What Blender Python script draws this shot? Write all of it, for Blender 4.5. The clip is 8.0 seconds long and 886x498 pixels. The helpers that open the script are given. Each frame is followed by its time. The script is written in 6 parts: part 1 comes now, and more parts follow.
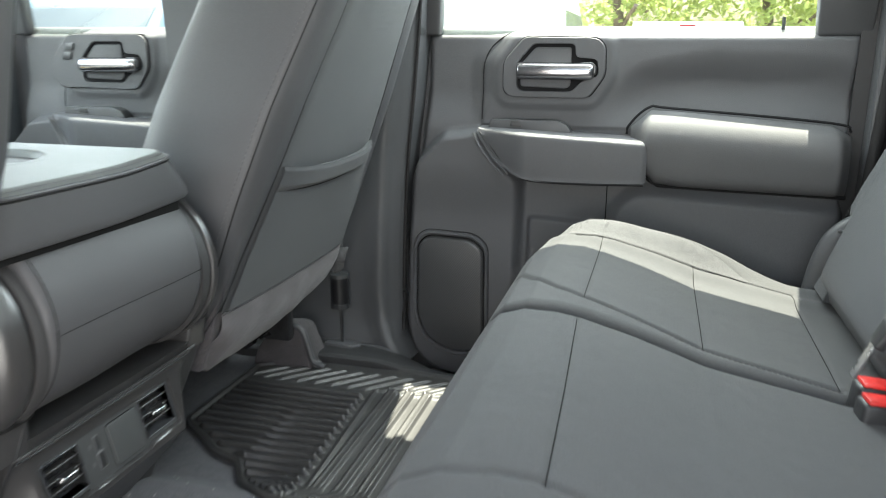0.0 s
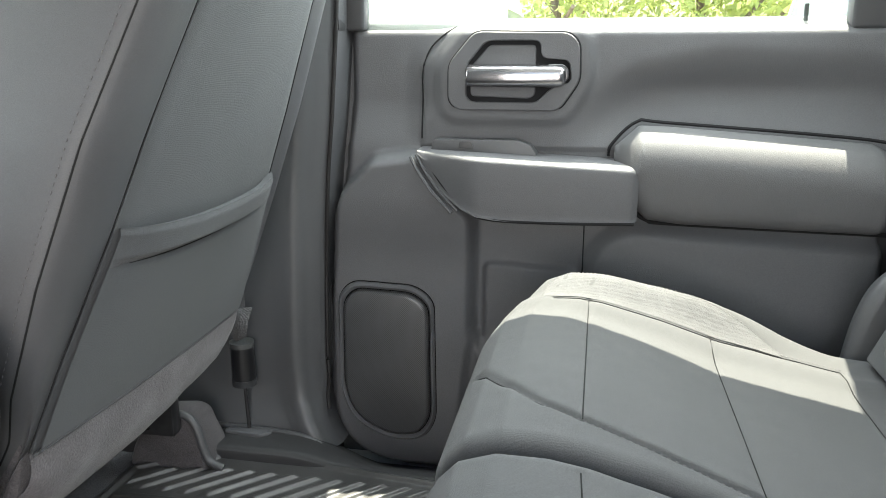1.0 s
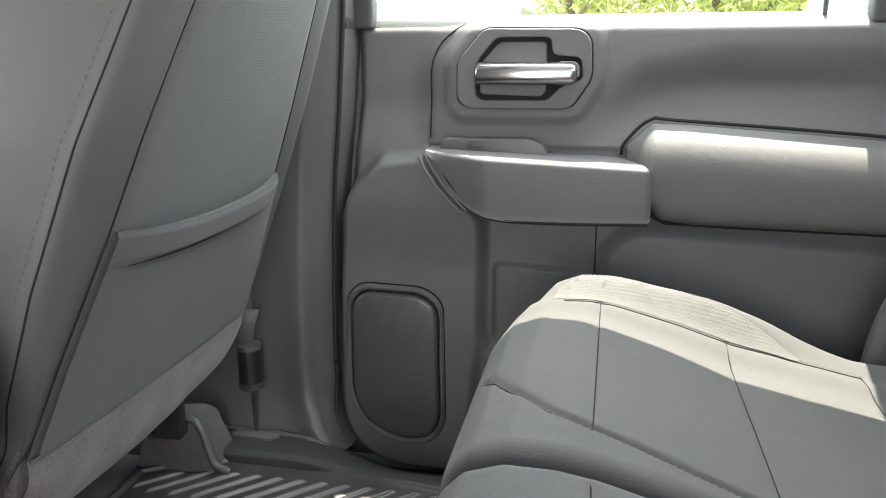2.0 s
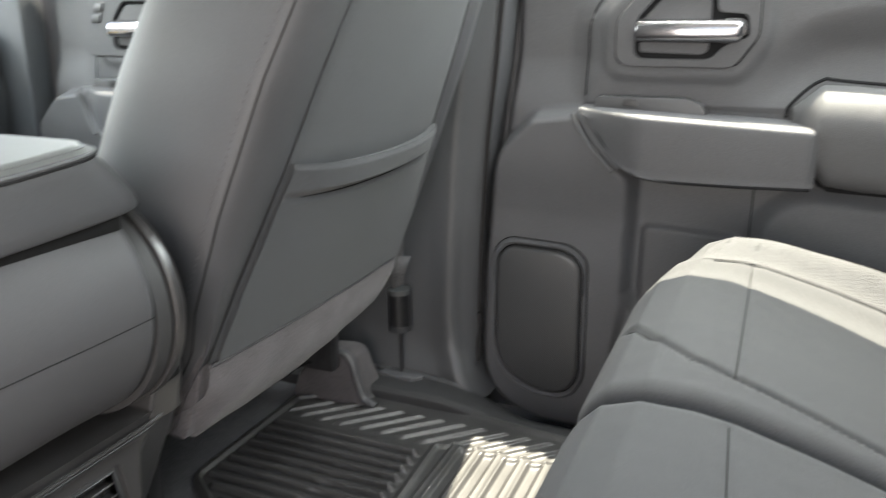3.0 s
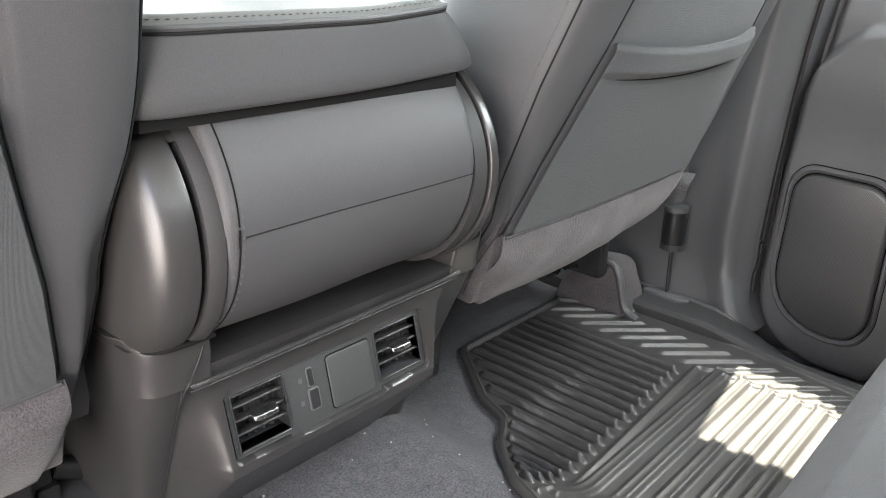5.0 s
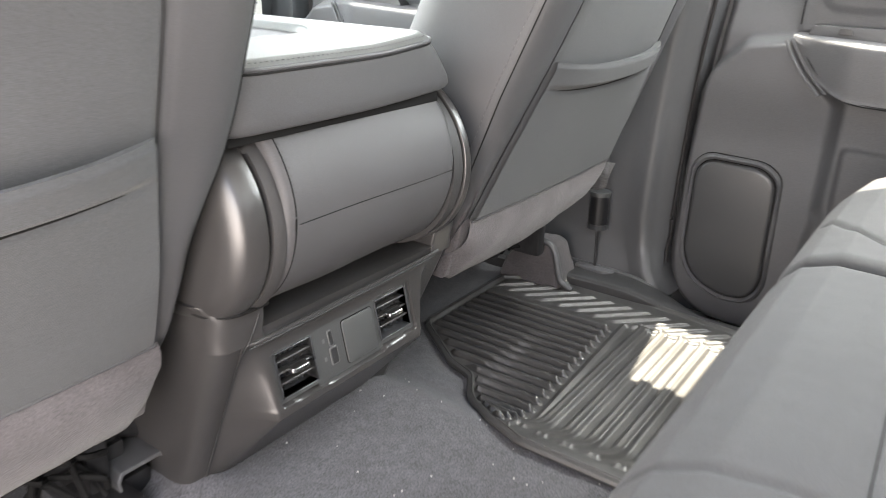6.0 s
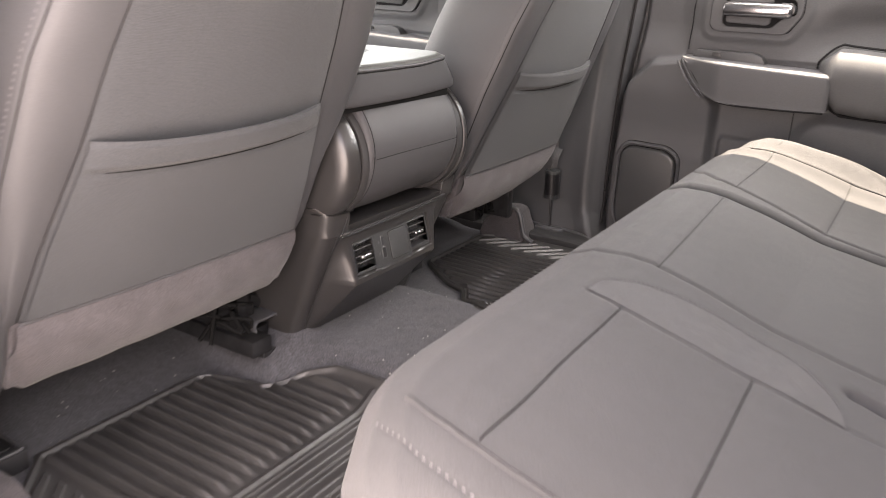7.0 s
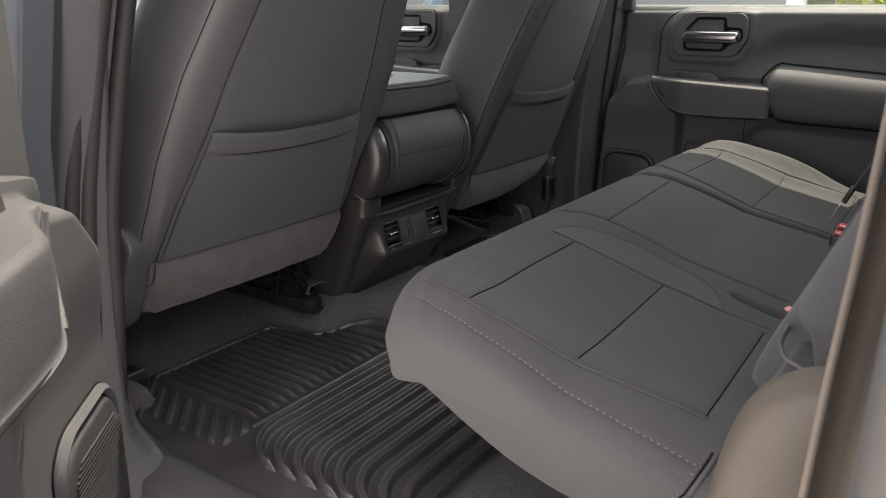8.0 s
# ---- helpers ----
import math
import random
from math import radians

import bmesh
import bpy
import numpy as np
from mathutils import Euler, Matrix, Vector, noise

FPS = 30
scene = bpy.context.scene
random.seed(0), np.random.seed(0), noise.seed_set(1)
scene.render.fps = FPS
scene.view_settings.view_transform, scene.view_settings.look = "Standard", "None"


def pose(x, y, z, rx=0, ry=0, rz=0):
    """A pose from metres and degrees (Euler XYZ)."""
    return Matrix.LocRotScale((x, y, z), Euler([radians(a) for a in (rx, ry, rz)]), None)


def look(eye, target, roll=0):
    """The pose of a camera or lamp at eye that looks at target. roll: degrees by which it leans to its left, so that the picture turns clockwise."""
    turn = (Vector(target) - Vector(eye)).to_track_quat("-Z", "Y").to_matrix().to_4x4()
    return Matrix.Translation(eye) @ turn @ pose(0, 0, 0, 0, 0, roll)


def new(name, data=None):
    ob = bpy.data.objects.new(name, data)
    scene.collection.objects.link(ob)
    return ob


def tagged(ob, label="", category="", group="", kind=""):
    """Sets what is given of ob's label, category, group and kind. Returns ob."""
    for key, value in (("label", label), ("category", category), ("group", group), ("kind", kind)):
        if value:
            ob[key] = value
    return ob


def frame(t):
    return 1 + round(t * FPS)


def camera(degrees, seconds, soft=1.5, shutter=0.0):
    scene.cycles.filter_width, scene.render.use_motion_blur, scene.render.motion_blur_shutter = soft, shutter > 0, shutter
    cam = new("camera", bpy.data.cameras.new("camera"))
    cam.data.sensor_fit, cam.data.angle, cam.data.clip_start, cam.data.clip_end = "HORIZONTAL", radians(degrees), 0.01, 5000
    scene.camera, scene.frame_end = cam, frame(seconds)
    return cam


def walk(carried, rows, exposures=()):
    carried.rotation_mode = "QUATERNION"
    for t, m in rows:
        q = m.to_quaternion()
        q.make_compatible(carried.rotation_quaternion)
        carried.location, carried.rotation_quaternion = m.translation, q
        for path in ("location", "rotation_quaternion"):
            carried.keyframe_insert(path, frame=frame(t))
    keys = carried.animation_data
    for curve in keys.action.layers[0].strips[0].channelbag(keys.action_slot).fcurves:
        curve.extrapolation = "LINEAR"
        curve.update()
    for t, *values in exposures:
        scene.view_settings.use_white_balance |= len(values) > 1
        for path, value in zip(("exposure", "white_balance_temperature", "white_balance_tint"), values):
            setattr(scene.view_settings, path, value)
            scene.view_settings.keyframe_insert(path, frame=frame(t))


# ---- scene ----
cam = camera(59.9, 8.0, soft=0.6, shutter=0.4)
PATH = [
    (0, (0.566, -0.677, 0.632), (0.061, 1.192, 0.131), 0.4),
    (0.5, (0.499, -0.462, 0.648), (0.107, 1.433, 0.144), 0.4),
    (1, (0.49, -0.327, 0.628), (0.128, 1.576, 0.133), 0.0),
    (2.5, (0.496, -0.304, 0.624), (0.015, 1.57, 0.12), -1.0),
    (3, (0.498, -0.341, 0.605), (-0.249, 1.427, 0.042), 0.0),
    (3.5, (0.467, -0.365, 0.568), (-0.528, 1.256, -0.052), 1.1),
    (4, (0.461, -0.387, 0.553), (-0.732, 1.074, -0.112), 1.8),
    (5.3, (0.46, -0.397, 0.553), (-0.77, 1.002, -0.174), 1.8),
    (5.5, (0.464, -0.411, 0.559), (-0.722, 1.021, -0.179), 1.8),
    (6, (0.508, -0.567, 0.599), (-0.551, 0.966, -0.129), 1.7),
    (6.5, (0.599, -0.779, 0.616), (-0.391, 0.815, -0.076), 2.1),
    (7, (0.745, -1.039, 0.639), (-0.251, 0.563, -0.028), 2.1),
    (7.5, (0.876, -1.242, 0.637), (-0.15, 0.36, 0.02), 1.2),
    (8, (0.963, -1.344, 0.642), (-0.095, 0.251, 0.062), 0.5),
]
walk(cam, [(t, look(eye, target, roll)) for t, eye, target, roll in PATH],
     [(0.0, 2.85, 6350, 5), (1.0, 3.1, 6450, 7), (2.5, 3.0, 6700, 10), (3.0, 3.04, 6700, 10), (3.5, 3.52, 6700, 11), (4.0, 3.6, 6700, 11), (5.5, 3.58, 6700, 12), (6.0, 3.64, 6850, 13), (6.5, 3.35, 7400, 22), (7.0, 3.03, 7400, 23), (7.5, 2.68, 7200, 18), (8.0, 1.2, 6900, 15)])

# ---- world and sun ----
world = bpy.data.worlds.new("sky")
scene.world = world
world.use_nodes = True
SUN_WAY = Vector((0.01, 0.36, 1.0)).normalized()
wn = world.node_tree.nodes
sky = wn.new("ShaderNodeTexSky")
sky.sky_type = "NISHITA"
sky.sun_disc = False
sky.sun_elevation = math.asin(SUN_WAY.z)
sky.sun_rotation = math.atan2(SUN_WAY.x, SUN_WAY.y)
sky.dust_density = 6.0
sky.air_density = 1.3
wn["Background"].inputs["Strength"].default_value = 0.15
world.node_tree.links.new(sky.outputs[0], wn["Background"].inputs["Color"])
sun = new("sun", bpy.data.lights.new("sun", "SUN"))
sun.data.energy, sun.data.angle, sun.data.color = 3.3, radians(0.5), (1.0, 0.945, 0.78)
sun.matrix_basis = look(SUN_WAY * 20, (0, 0, 0))


def window_light(name, eye, target, wide, high, watts, color=(0.9, 0.97, 0.98)):
    """Sky light that comes in through one opening of the cab."""
    lamp = new(name, bpy.data.lights.new(name, "AREA"))
    lamp.data.shape, lamp.data.size, lamp.data.size_y = "RECTANGLE", wide, high
    lamp.data.energy, lamp.data.color = watts, color
    lamp.matrix_basis = look(eye, target)


window_light("windscreen_light", (-1.16, 0, 0.84), (-0.3, 0, 0.3), 1.3, 0.6, 3.4)
window_light("rear_window_light", (1.09, 0, 0.85), (0.0, 0, 0.75), 1.1, 0.26, 1.5)
window_light("passenger_window_light", (0.5, 0.78, 0.90), (0.4, 0.0, 0.35), 0.6, 0.22, 1.5)
window_light("driver_opening_light", (0.5, -0.85, 0.40), (0.45, 0.5, 0.25), 0.76, 0.75, 2.2, (1.0, 0.94, 0.905))
window_light("front_window_light", (-0.55, -0.80, 0.86), (-0.4, 0.2, 0.4), 0.6, 0.3, 0.9)
window_light("front_window_light", (-0.55, 0.80, 0.90), (-0.4, -0.2, 0.4), 0.6, 0.22, 0.8)


# ---- materials ----
def material(name, color, rough=0.5, metal=0.0, grain=(0, 0), mottle=(3.0, 0.15), spec=0.5, coat=0.0, weave=0.0, sheen=0.0, spots=0.0):
    """color: base colour. grain: (scale per metre, bump strength). mottle: (scale, share) of slow variation. weave: threads per metre."""
    m = bpy.data.materials.new(name)
    m.use_nodes = True
    nt = m.node_tree
    n, ln = nt.nodes, nt.links
    b = n["Principled BSDF"]
    b.inputs["Roughness"].default_value, b.inputs["Metallic"].default_value = rough, metal
    b.inputs["Specular IOR Level"].default_value = spec
    b.inputs["Coat Weight"].default_value = coat
    b.inputs["Sheen Weight"].default_value = sheen
    co = n.new("ShaderNodeTexCoord")
    slow = n.new("ShaderNodeTexNoise")
    slow.inputs["Scale"].default_value, slow.inputs["Detail"].default_value = mottle[0], 5
    ln.new(co.outputs["Object"], slow.inputs["Vector"])
    ramp = n.new("ShaderNodeMapRange")
    ramp.inputs["From Min"].default_value, ramp.inputs["From Max"].default_value = 0.3, 0.7
    ramp.inputs["To Min"].default_value, ramp.inputs["To Max"].default_value = 1 - mottle[1], 1 + mottle[1]
    ln.new(slow.outputs["Fac"], ramp.inputs["Value"])
    mul = n.new("ShaderNodeMix")
    mul.data_type, mul.blend_type = "RGBA", "MULTIPLY"
    mul.inputs["Factor"].default_value = 1.0
    mul.inputs["A"].default_value = (*color, 1)
    ln.new(ramp.outputs["Result"], mul.inputs["B"])
    last = mul.outputs["Result"]
    height = None
    if grain[0]:
        fine = n.new("ShaderNodeTexNoise")
        fine.inputs["Scale"].default_value, fine.inputs["Detail"].default_value = grain[0], 3
        ln.new(co.outputs["Object"], fine.inputs["Vector"])
        height = fine.outputs["Fac"]
        fm = n.new("ShaderNodeMapRange")
        fm.inputs["From Min"].default_value, fm.inputs["From Max"].default_value = 0.3, 0.7
        amount = 0.38 if grain[1] > 1.05 else 0.3 if grain[1] >= 1.0 else (0.17 if weave else 0.14)
        fm.inputs["To Min"].default_value, fm.inputs["To Max"].default_value = 1 - amount, 1 + amount
        ln.new(height, fm.inputs["Value"])
        m2 = n.new("ShaderNodeMix")
        m2.data_type, m2.blend_type = "RGBA", "MULTIPLY"
        m2.inputs["Factor"].default_value = 1.0
        ln.new(last, m2.inputs["A"])
        ln.new(fm.outputs["Result"], m2.inputs["B"])
        last = m2.outputs["Result"]
    if weave:
        mp = n.new("ShaderNodeMapping")
        mp.inputs["Scale"].default_value = (weave, weave, weave)
        ln.new(co.outputs["Object"], mp.inputs["Vector"])
        ch = n.new("ShaderNodeTexVoronoi")
        ch.inputs["Scale"].default_value = 1.0
        ch.inputs["Randomness"].default_value = 0.35
        ln.new(mp.outputs["Vector"], ch.inputs["Vector"])
        if height:
            ad = n.new("ShaderNodeMath")
            ad.operation = "ADD"
            ln.new(height, ad.inputs[0])
            ln.new(ch.outputs["Distance"], ad.inputs[1])
            height = ad.outputs[0]
        else:
            height = ch.outputs["Distance"]
    if spots:
        vo = n.new("ShaderNodeTexVoronoi")
        vo.inputs["Scale"].default_value = 55.0
        ln.new(co.outputs["Object"], vo.inputs["Vector"])
        lt = n.new("ShaderNodeMapRange")
        lt.inputs["From Min"].default_value, lt.inputs["From Max"].default_value = 0.05, 0.09
        lt.inputs["To Min"].default_value, lt.inputs["To Max"].default_value = spots, 0.0
        ln.new(vo.outputs["Distance"], lt.inputs["Value"])
        m3 = n.new("ShaderNodeMix")
        m3.data_type = "RGBA"
        ln.new(lt.outputs["Result"], m3.inputs["Factor"])
        ln.new(last, m3.inputs["A"])
        m3.inputs["B"].default_value = (0.35, 0.33, 0.3, 1)
        last = m3.outputs["Result"]
    ln.new(last, b.inputs["Base Color"])
    rr = n.new("ShaderNodeMapRange")
    rr.inputs["From Min"].default_value, rr.inputs["From Max"].default_value = 0.3, 0.7
    rr.inputs["To Min"].default_value, rr.inputs["To Max"].default_value = max(rough - 0.1 * rough, 0.02), min(rough + 0.1 * rough, 1)
    ln.new(slow.outputs["Fac"], rr.inputs["Value"])
    ln.new(rr.outputs["Result"], b.inputs["Roughness"])
    if height and grain[1]:
        bp = n.new("ShaderNodeBump")
        bp.inputs["Strength"].default_value, bp.inputs["Distance"].default_value = grain[1], 0.001
        ln.new(height, bp.inputs["Height"])
        ln.new(bp.outputs["Normal"], b.inputs["Normal"])
    return m


CLOTH = material("seat_cloth", (0.053, 0.0555, 0.0585), 0.85, grain=(560, 0.4), weave=1500, mottle=(6, 0.1), spec=0.3, sheen=0.08)
BENCH_CLOTH = material("bench_cloth", (0.057, 0.0575, 0.0585), 0.85, grain=(800, 0.32), weave=1500, mottle=(6, 0.1), spec=0.3, sheen=0.08)
CLOTH_TEX = material("seat_cloth_ribbed", (0.083, 0.083, 0.084), 0.85, grain=(650, 0.9), weave=900, mottle=(60, 0.15), spec=0.25, sheen=0.1)
# white body paint with the jamb's cool shade put into its colour
WHITE_SHADED = material("white_paint_shaded", (0.16, 0.172, 0.18), 0.3, mottle=(2, 0.04), coat=0.5)
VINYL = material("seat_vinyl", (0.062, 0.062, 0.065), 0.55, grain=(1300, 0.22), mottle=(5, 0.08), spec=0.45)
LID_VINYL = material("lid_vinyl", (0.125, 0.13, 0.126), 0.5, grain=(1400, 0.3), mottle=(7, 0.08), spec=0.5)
FELT = material("back_felt", (0.075, 0.069, 0.071), 0.95, grain=(520, 1.0), mottle=(30, 0.14), spec=0.1, sheen=0.15)
CARPET = material("carpet", (0.075, 0.075, 0.081), 0.97, grain=(420, 1.1), mottle=(70, 0.16), spec=0.08, sheen=0.12)
PLASTIC = material("dark_plastic", (0.062, 0.063, 0.066), 0.40, grain=(1500, 0.2), mottle=(4, 0.08), spec=0.45)
PANEL = material("door_plastic", (0.087, 0.088, 0.0925), 0.5, grain=(900, 0.5), mottle=(4, 0.07), spec=0.32)
PAD = material("arm_pad", (0.096, 0.096, 0.098), 0.68, grain=(1000, 0.5), mottle=(5, 0.1), spec=0.25)
CONSOLE = material("console_plastic", (0.034, 0.0325, 0.032), 0.31, grain=(1900, 0.14), mottle=(6, 0.1), spec=0.65)
COVER = material("blank_cover", (0.048, 0.050, 0.050), 0.45, grain=(900, 0.4), mottle=(9, 0.08))
PLATE = material("vent_plate_plastic", (0.038, 0.039, 0.039), 0.5, grain=(900, 0.4), mottle=(9, 0.08))
ROLL = material("roll_vinyl", (0.059, 0.058, 0.060), 0.6, grain=(1300, 0.25), mottle=(5, 0.1), spec=0.4)
BLACK = material("black_plastic", (0.021, 0.021, 0.022), 0.4, grain=(1500, 0.25), mottle=(6, 0.1))
GAP = material("gap_black", (0.012, 0.012, 0.012), 1.0, mottle=(6, 0.1), spec=0.05)
GLOSS = material("gloss_black", (0.03, 0.031, 0.033), 0.3, mottle=(6, 0.1))
RUBBER = material("mat_rubber", (0.033, 0.032, 0.0315), 0.46, grain=(700, 0.25), mottle=(9, 0.25), spec=0.85, spots=0.06)
SEAL = material("seal_rubber", (0.017, 0.016, 0.016), 0.62, grain=(300, 0.3), mottle=(9, 0.15), spec=0.25)
CHROME = material("chrome", (0.44, 0.43, 0.44), 0.2, 1.0, mottle=(10, 0.03))
STEEL = material("steel", (0.6, 0.6, 0.61), 0.28, 1.0, mottle=(20, 0.1))
GREASY = material("dark_metal", (0.05, 0.05, 0.052), 0.35, 0.7, mottle=(30, 0.3))
WEB = material("belt_webbing", (0.11, 0.108, 0.112), 0.7, grain=(900, 0.6), weave=900, spec=0.3)
THREAD = material("thread", (0.16, 0.157, 0.153), 0.8)
THREAD_DARK = material("thread_dark", (0.11, 0.105, 0.108), 0.8)
SILL = material("sill_plastic", (0.035, 0.035, 0.036), 0.62, grain=(700, 0.4), mottle=(6, 0.2), spec=0.35)
# white paint; shade and warm ground light are put into this beige
JAMB_SHADED = material("jamb_white_warm_shade", (0.36, 0.33, 0.29), 0.45, mottle=(3, 0.06))
# brown tone holds the warm ground light that falls on the seal
BAND_GROUND_LIT = material("seal_band", (0.21, 0.178, 0.145), 0.5, grain=(1200, 0.1), mottle=(8, 0.08))
# lit copy of the trim plastic: ground bounce painted in as tan
TRIM_GROUND_LIT = material("side_trim_ground_lit", (0.088, 0.077, 0.063), 0.5, grain=(1200, 0.12), mottle=(5, 0.08), spec=0.35)
SEAM = material("seam_thread", (0.009, 0.009, 0.009), 0.95, spec=0.1)
SEAM_SOFT = material("seam_shadow_thread", (0.02, 0.02, 0.02), 0.95, spec=0.1)
LINT = material("lint", (0.32, 0.31, 0.3), 0.9)
RED = material("red_button", (0.62, 0.03, 0.025), 0.35, mottle=(10, 0.06))
WHITE = material("white_paint", (0.78, 0.79, 0.8), 0.25, mottle=(2, 0.03), coat=0.6)
LINER = material("headliner", (0.55, 0.54, 0.52), 0.95, grain=(900, 0.4))
DASH = material("dash_soft", (0.05, 0.055, 0.062), 0.55, grain=(900, 0.4))
DASH_LIGHT = material("dash_light", (0.42, 0.41, 0.39), 0.5, grain=(900, 0.3))
PAPER = material("tag_paper", (0.82, 0.83, 0.82), 0.6)
YELLOW = material("tag_yellow", (0.85, 0.55, 0.03), 0.6)
INK = material("tag_ink", (0.3, 0.33, 0.36), 0.7)
USB_WHITE = material("port_plastic", (0.085, 0.085, 0.085), 0.45)
COLLAR = material("collar_plastic", (0.034, 0.033, 0.033), 0.58, grain=(1500, 0.25), mottle=(6, 0.1), spec=0.35)
JOINT = material("panel_joint", (0.017, 0.017, 0.018), 0.9, mottle=(6, 0.1), spec=0.1)
ROLL_THREAD = material("roll_thread", (0.075, 0.072, 0.074), 0.85)
ASPHALT = material("asphalt", (0.33, 0.305, 0.28), 0.9, grain=(60, 0.6), mottle=(0.4, 0.18))
LEAF = material("leaf", (0.3, 0.35, 0.12), 0.6, mottle=(1.3, 0.35))
_thin = LEAF.node_tree.nodes.new("ShaderNodeBsdfTranslucent")
_thin.inputs["Color"].default_value = (0.55, 0.6, 0.24, 1)
_both = LEAF.node_tree.nodes.new("ShaderNodeMixShader")
_both.inputs[0].default_value = 0.5
LEAF.node_tree.links.new(LEAF.node_tree.nodes["Principled BSDF"].outputs[0], _both.inputs[1])
LEAF.node_tree.links.new(_thin.outputs[0], _both.inputs[2])
LEAF.node_tree.links.new(_both.outputs[0], LEAF.node_tree.nodes["Material Output"].inputs["Surface"])
BARK = material("bark", (0.16, 0.12, 0.09), 0.9, grain=(30, 0.8))
TYRE = material("tyre", (0.02, 0.02, 0.02), 0.8)
LAMP_RED = material("lamp_red", (0.45, 0.02, 0.02), 0.2)
BEIGE = material("render_wall", (0.6, 0.52, 0.42), 0.9, grain=(40, 0.3))
PAINT_BLUE = material("blue_paint", (0.12, 0.17, 0.22), 0.25, coat=0.6)
PAINT_GREY = material("silver_paint", (0.5, 0.52, 0.54), 0.3, coat=0.6)


def perforated(name, color, per_metre):
    """Dark moulded mesh with a regular field of small round holes."""
    m = material(name, color, 0.34, mottle=(5, 0.08))
    n, ln = m.node_tree.nodes, m.node_tree.links
    b = n["Principled BSDF"]
    co, turn, holes, rim, dark = n.new("ShaderNodeTexCoord"), n.new("ShaderNodeMapping"), n.new("ShaderNodeTexVoronoi"), n.new("ShaderNodeMapRange"), n.new("ShaderNodeMix")
    turn.inputs["Rotation"].default_value = (0, radians(45), 0)
    turn.inputs["Scale"].default_value = (1, 0, 1)
    holes.inputs["Scale"].default_value, holes.inputs["Randomness"].default_value = per_metre, 0.0
    rim.inputs["From Min"].default_value, rim.inputs["From Max"].default_value = 0.28, 0.36
    dark.data_type = "RGBA"
    dark.inputs["A"].default_value = (0.028, 0.028, 0.028, 1)
    ln.new(co.outputs["Object"], turn.inputs["Vector"])
    ln.new(turn.outputs["Vector"], holes.inputs["Vector"])
    ln.new(holes.outputs["Distance"], rim.inputs["Value"])
    ln.new(rim.outputs["Result"], dark.inputs["Factor"])
    ln.new(b.inputs["Base Color"].links[0].from_socket, dark.inputs["B"])
    ln.new(dark.outputs["Result"], b.inputs["Base Color"])
    return m


def glass_material(name, tint, clear):
    m = bpy.data.materials.new(name)
    m.use_nodes = True
    n, ln = m.node_tree.nodes, m.node_tree.links
    n.remove(n["Principled BSDF"])
    tr = n.new("ShaderNodeBsdfTransparent")
    tr.inputs["Color"].default_value = (*tint, 1)
    gl = n.new("ShaderNodeBsdfGlossy")
    gl.inputs["Roughness"].default_value = 0.02
    fr = n.new("ShaderNodeFresnel")
    fr.inputs["IOR"].default_value = clear
    mx = n.new("ShaderNodeMixShader")
    ln.new(fr.outputs[0], mx.inputs[0])
    ln.new(tr.outputs[0], mx.inputs[1])
    ln.new(gl.outputs[0], mx.inputs[2])
    ln.new(mx.outputs[0], n["Material Output"].inputs["Surface"])
    return m


GLASS = glass_material("window_glass", (0.9, 0.95, 0.93), 1.45)
CAR_GLASS = material("car_glass", (0.11, 0.12, 0.125), 0.2, mottle=(2, 0.1))


# ---- mesh tools ----
def thing(name, at=(0, 0, 0), label="", category="", group="", kind=""):
    ob = new(name)
    ob.matrix_basis = Matrix.Translation(at)
    ob.empty_display_size = 0.05
    return tagged(ob, label, category, group, kind)


def mesh_of(name, bm, mat, smooth=True, angle=40):
    bmesh.ops.recalc_face_normals(bm, faces=bm.faces)
    me = bpy.data.meshes.new(name)
    if smooth:
        for f in bm.faces:
            f.smooth = True
        lim = radians(angle)
        for e in bm.edges:
            if len(e.link_faces) == 2 and e.calc_face_angle(0) > lim:
                e.smooth = False
    bm.to_mesh(me)
    bm.free()
    me.materials.append(mat)
    return me


def part(name, bm, mat, parent, label="", smooth=True, angle=40, kind=""):
    ob = new(name, mesh_of(name, bm, mat, smooth, angle))
    if parent is not None:
        ob.parent = parent
        if parent.data is None:
            ob.matrix_parent_inverse = parent.matrix_basis.inverted()
    return tagged(ob, label, kind=kind)


def solid(name, bm, mat, label="", category="", group="", kind="", smooth=True, angle=40):
    return tagged(part(name, bm, mat, None, smooth=smooth, angle=angle), label, category, group, kind)


def grid(P, close_u=False, close_v=False, cap=False):
    """A sheet through an array of points [i][j]."""
    P = np.asarray(P, float)
    nu, nv = P.shape[:2]
    bm = bmesh.new()
    v = [[bm.verts.new(P[i, j]) for j in range(nv)] for i in range(nu)]
    for i in range(nu if close_u else nu - 1):
        for j in range(nv if close_v else nv - 1):
            a, b = (i + 1) % nu, (j + 1) % nv
            bm.faces.new((v[i][j], v[a][j], v[a][b], v[i][b]))
    if cap:
        bm.faces.new(v[0])
        bm.faces.new(v[-1][::-1])
    return bm


def join(*bms):
    out = bmesh.new()
    for b in bms:
        me = bpy.data.meshes.new("t")
        b.to_mesh(me)
        b.free()
        out.from_mesh(me)
        bpy.data.meshes.remove(me)
    return out


def bevel(bm, r, seg=3, sharp=30):
    if r > 0:
        edges = [e for e in bm.edges if len(e.link_faces) == 2 and e.calc_face_angle(0) > radians(sharp)]
        bmesh.ops.bevel(bm, geom=edges, offset=r, segments=seg, profile=0.5, affect="EDGES", clamp_overlap=True)
    return bm


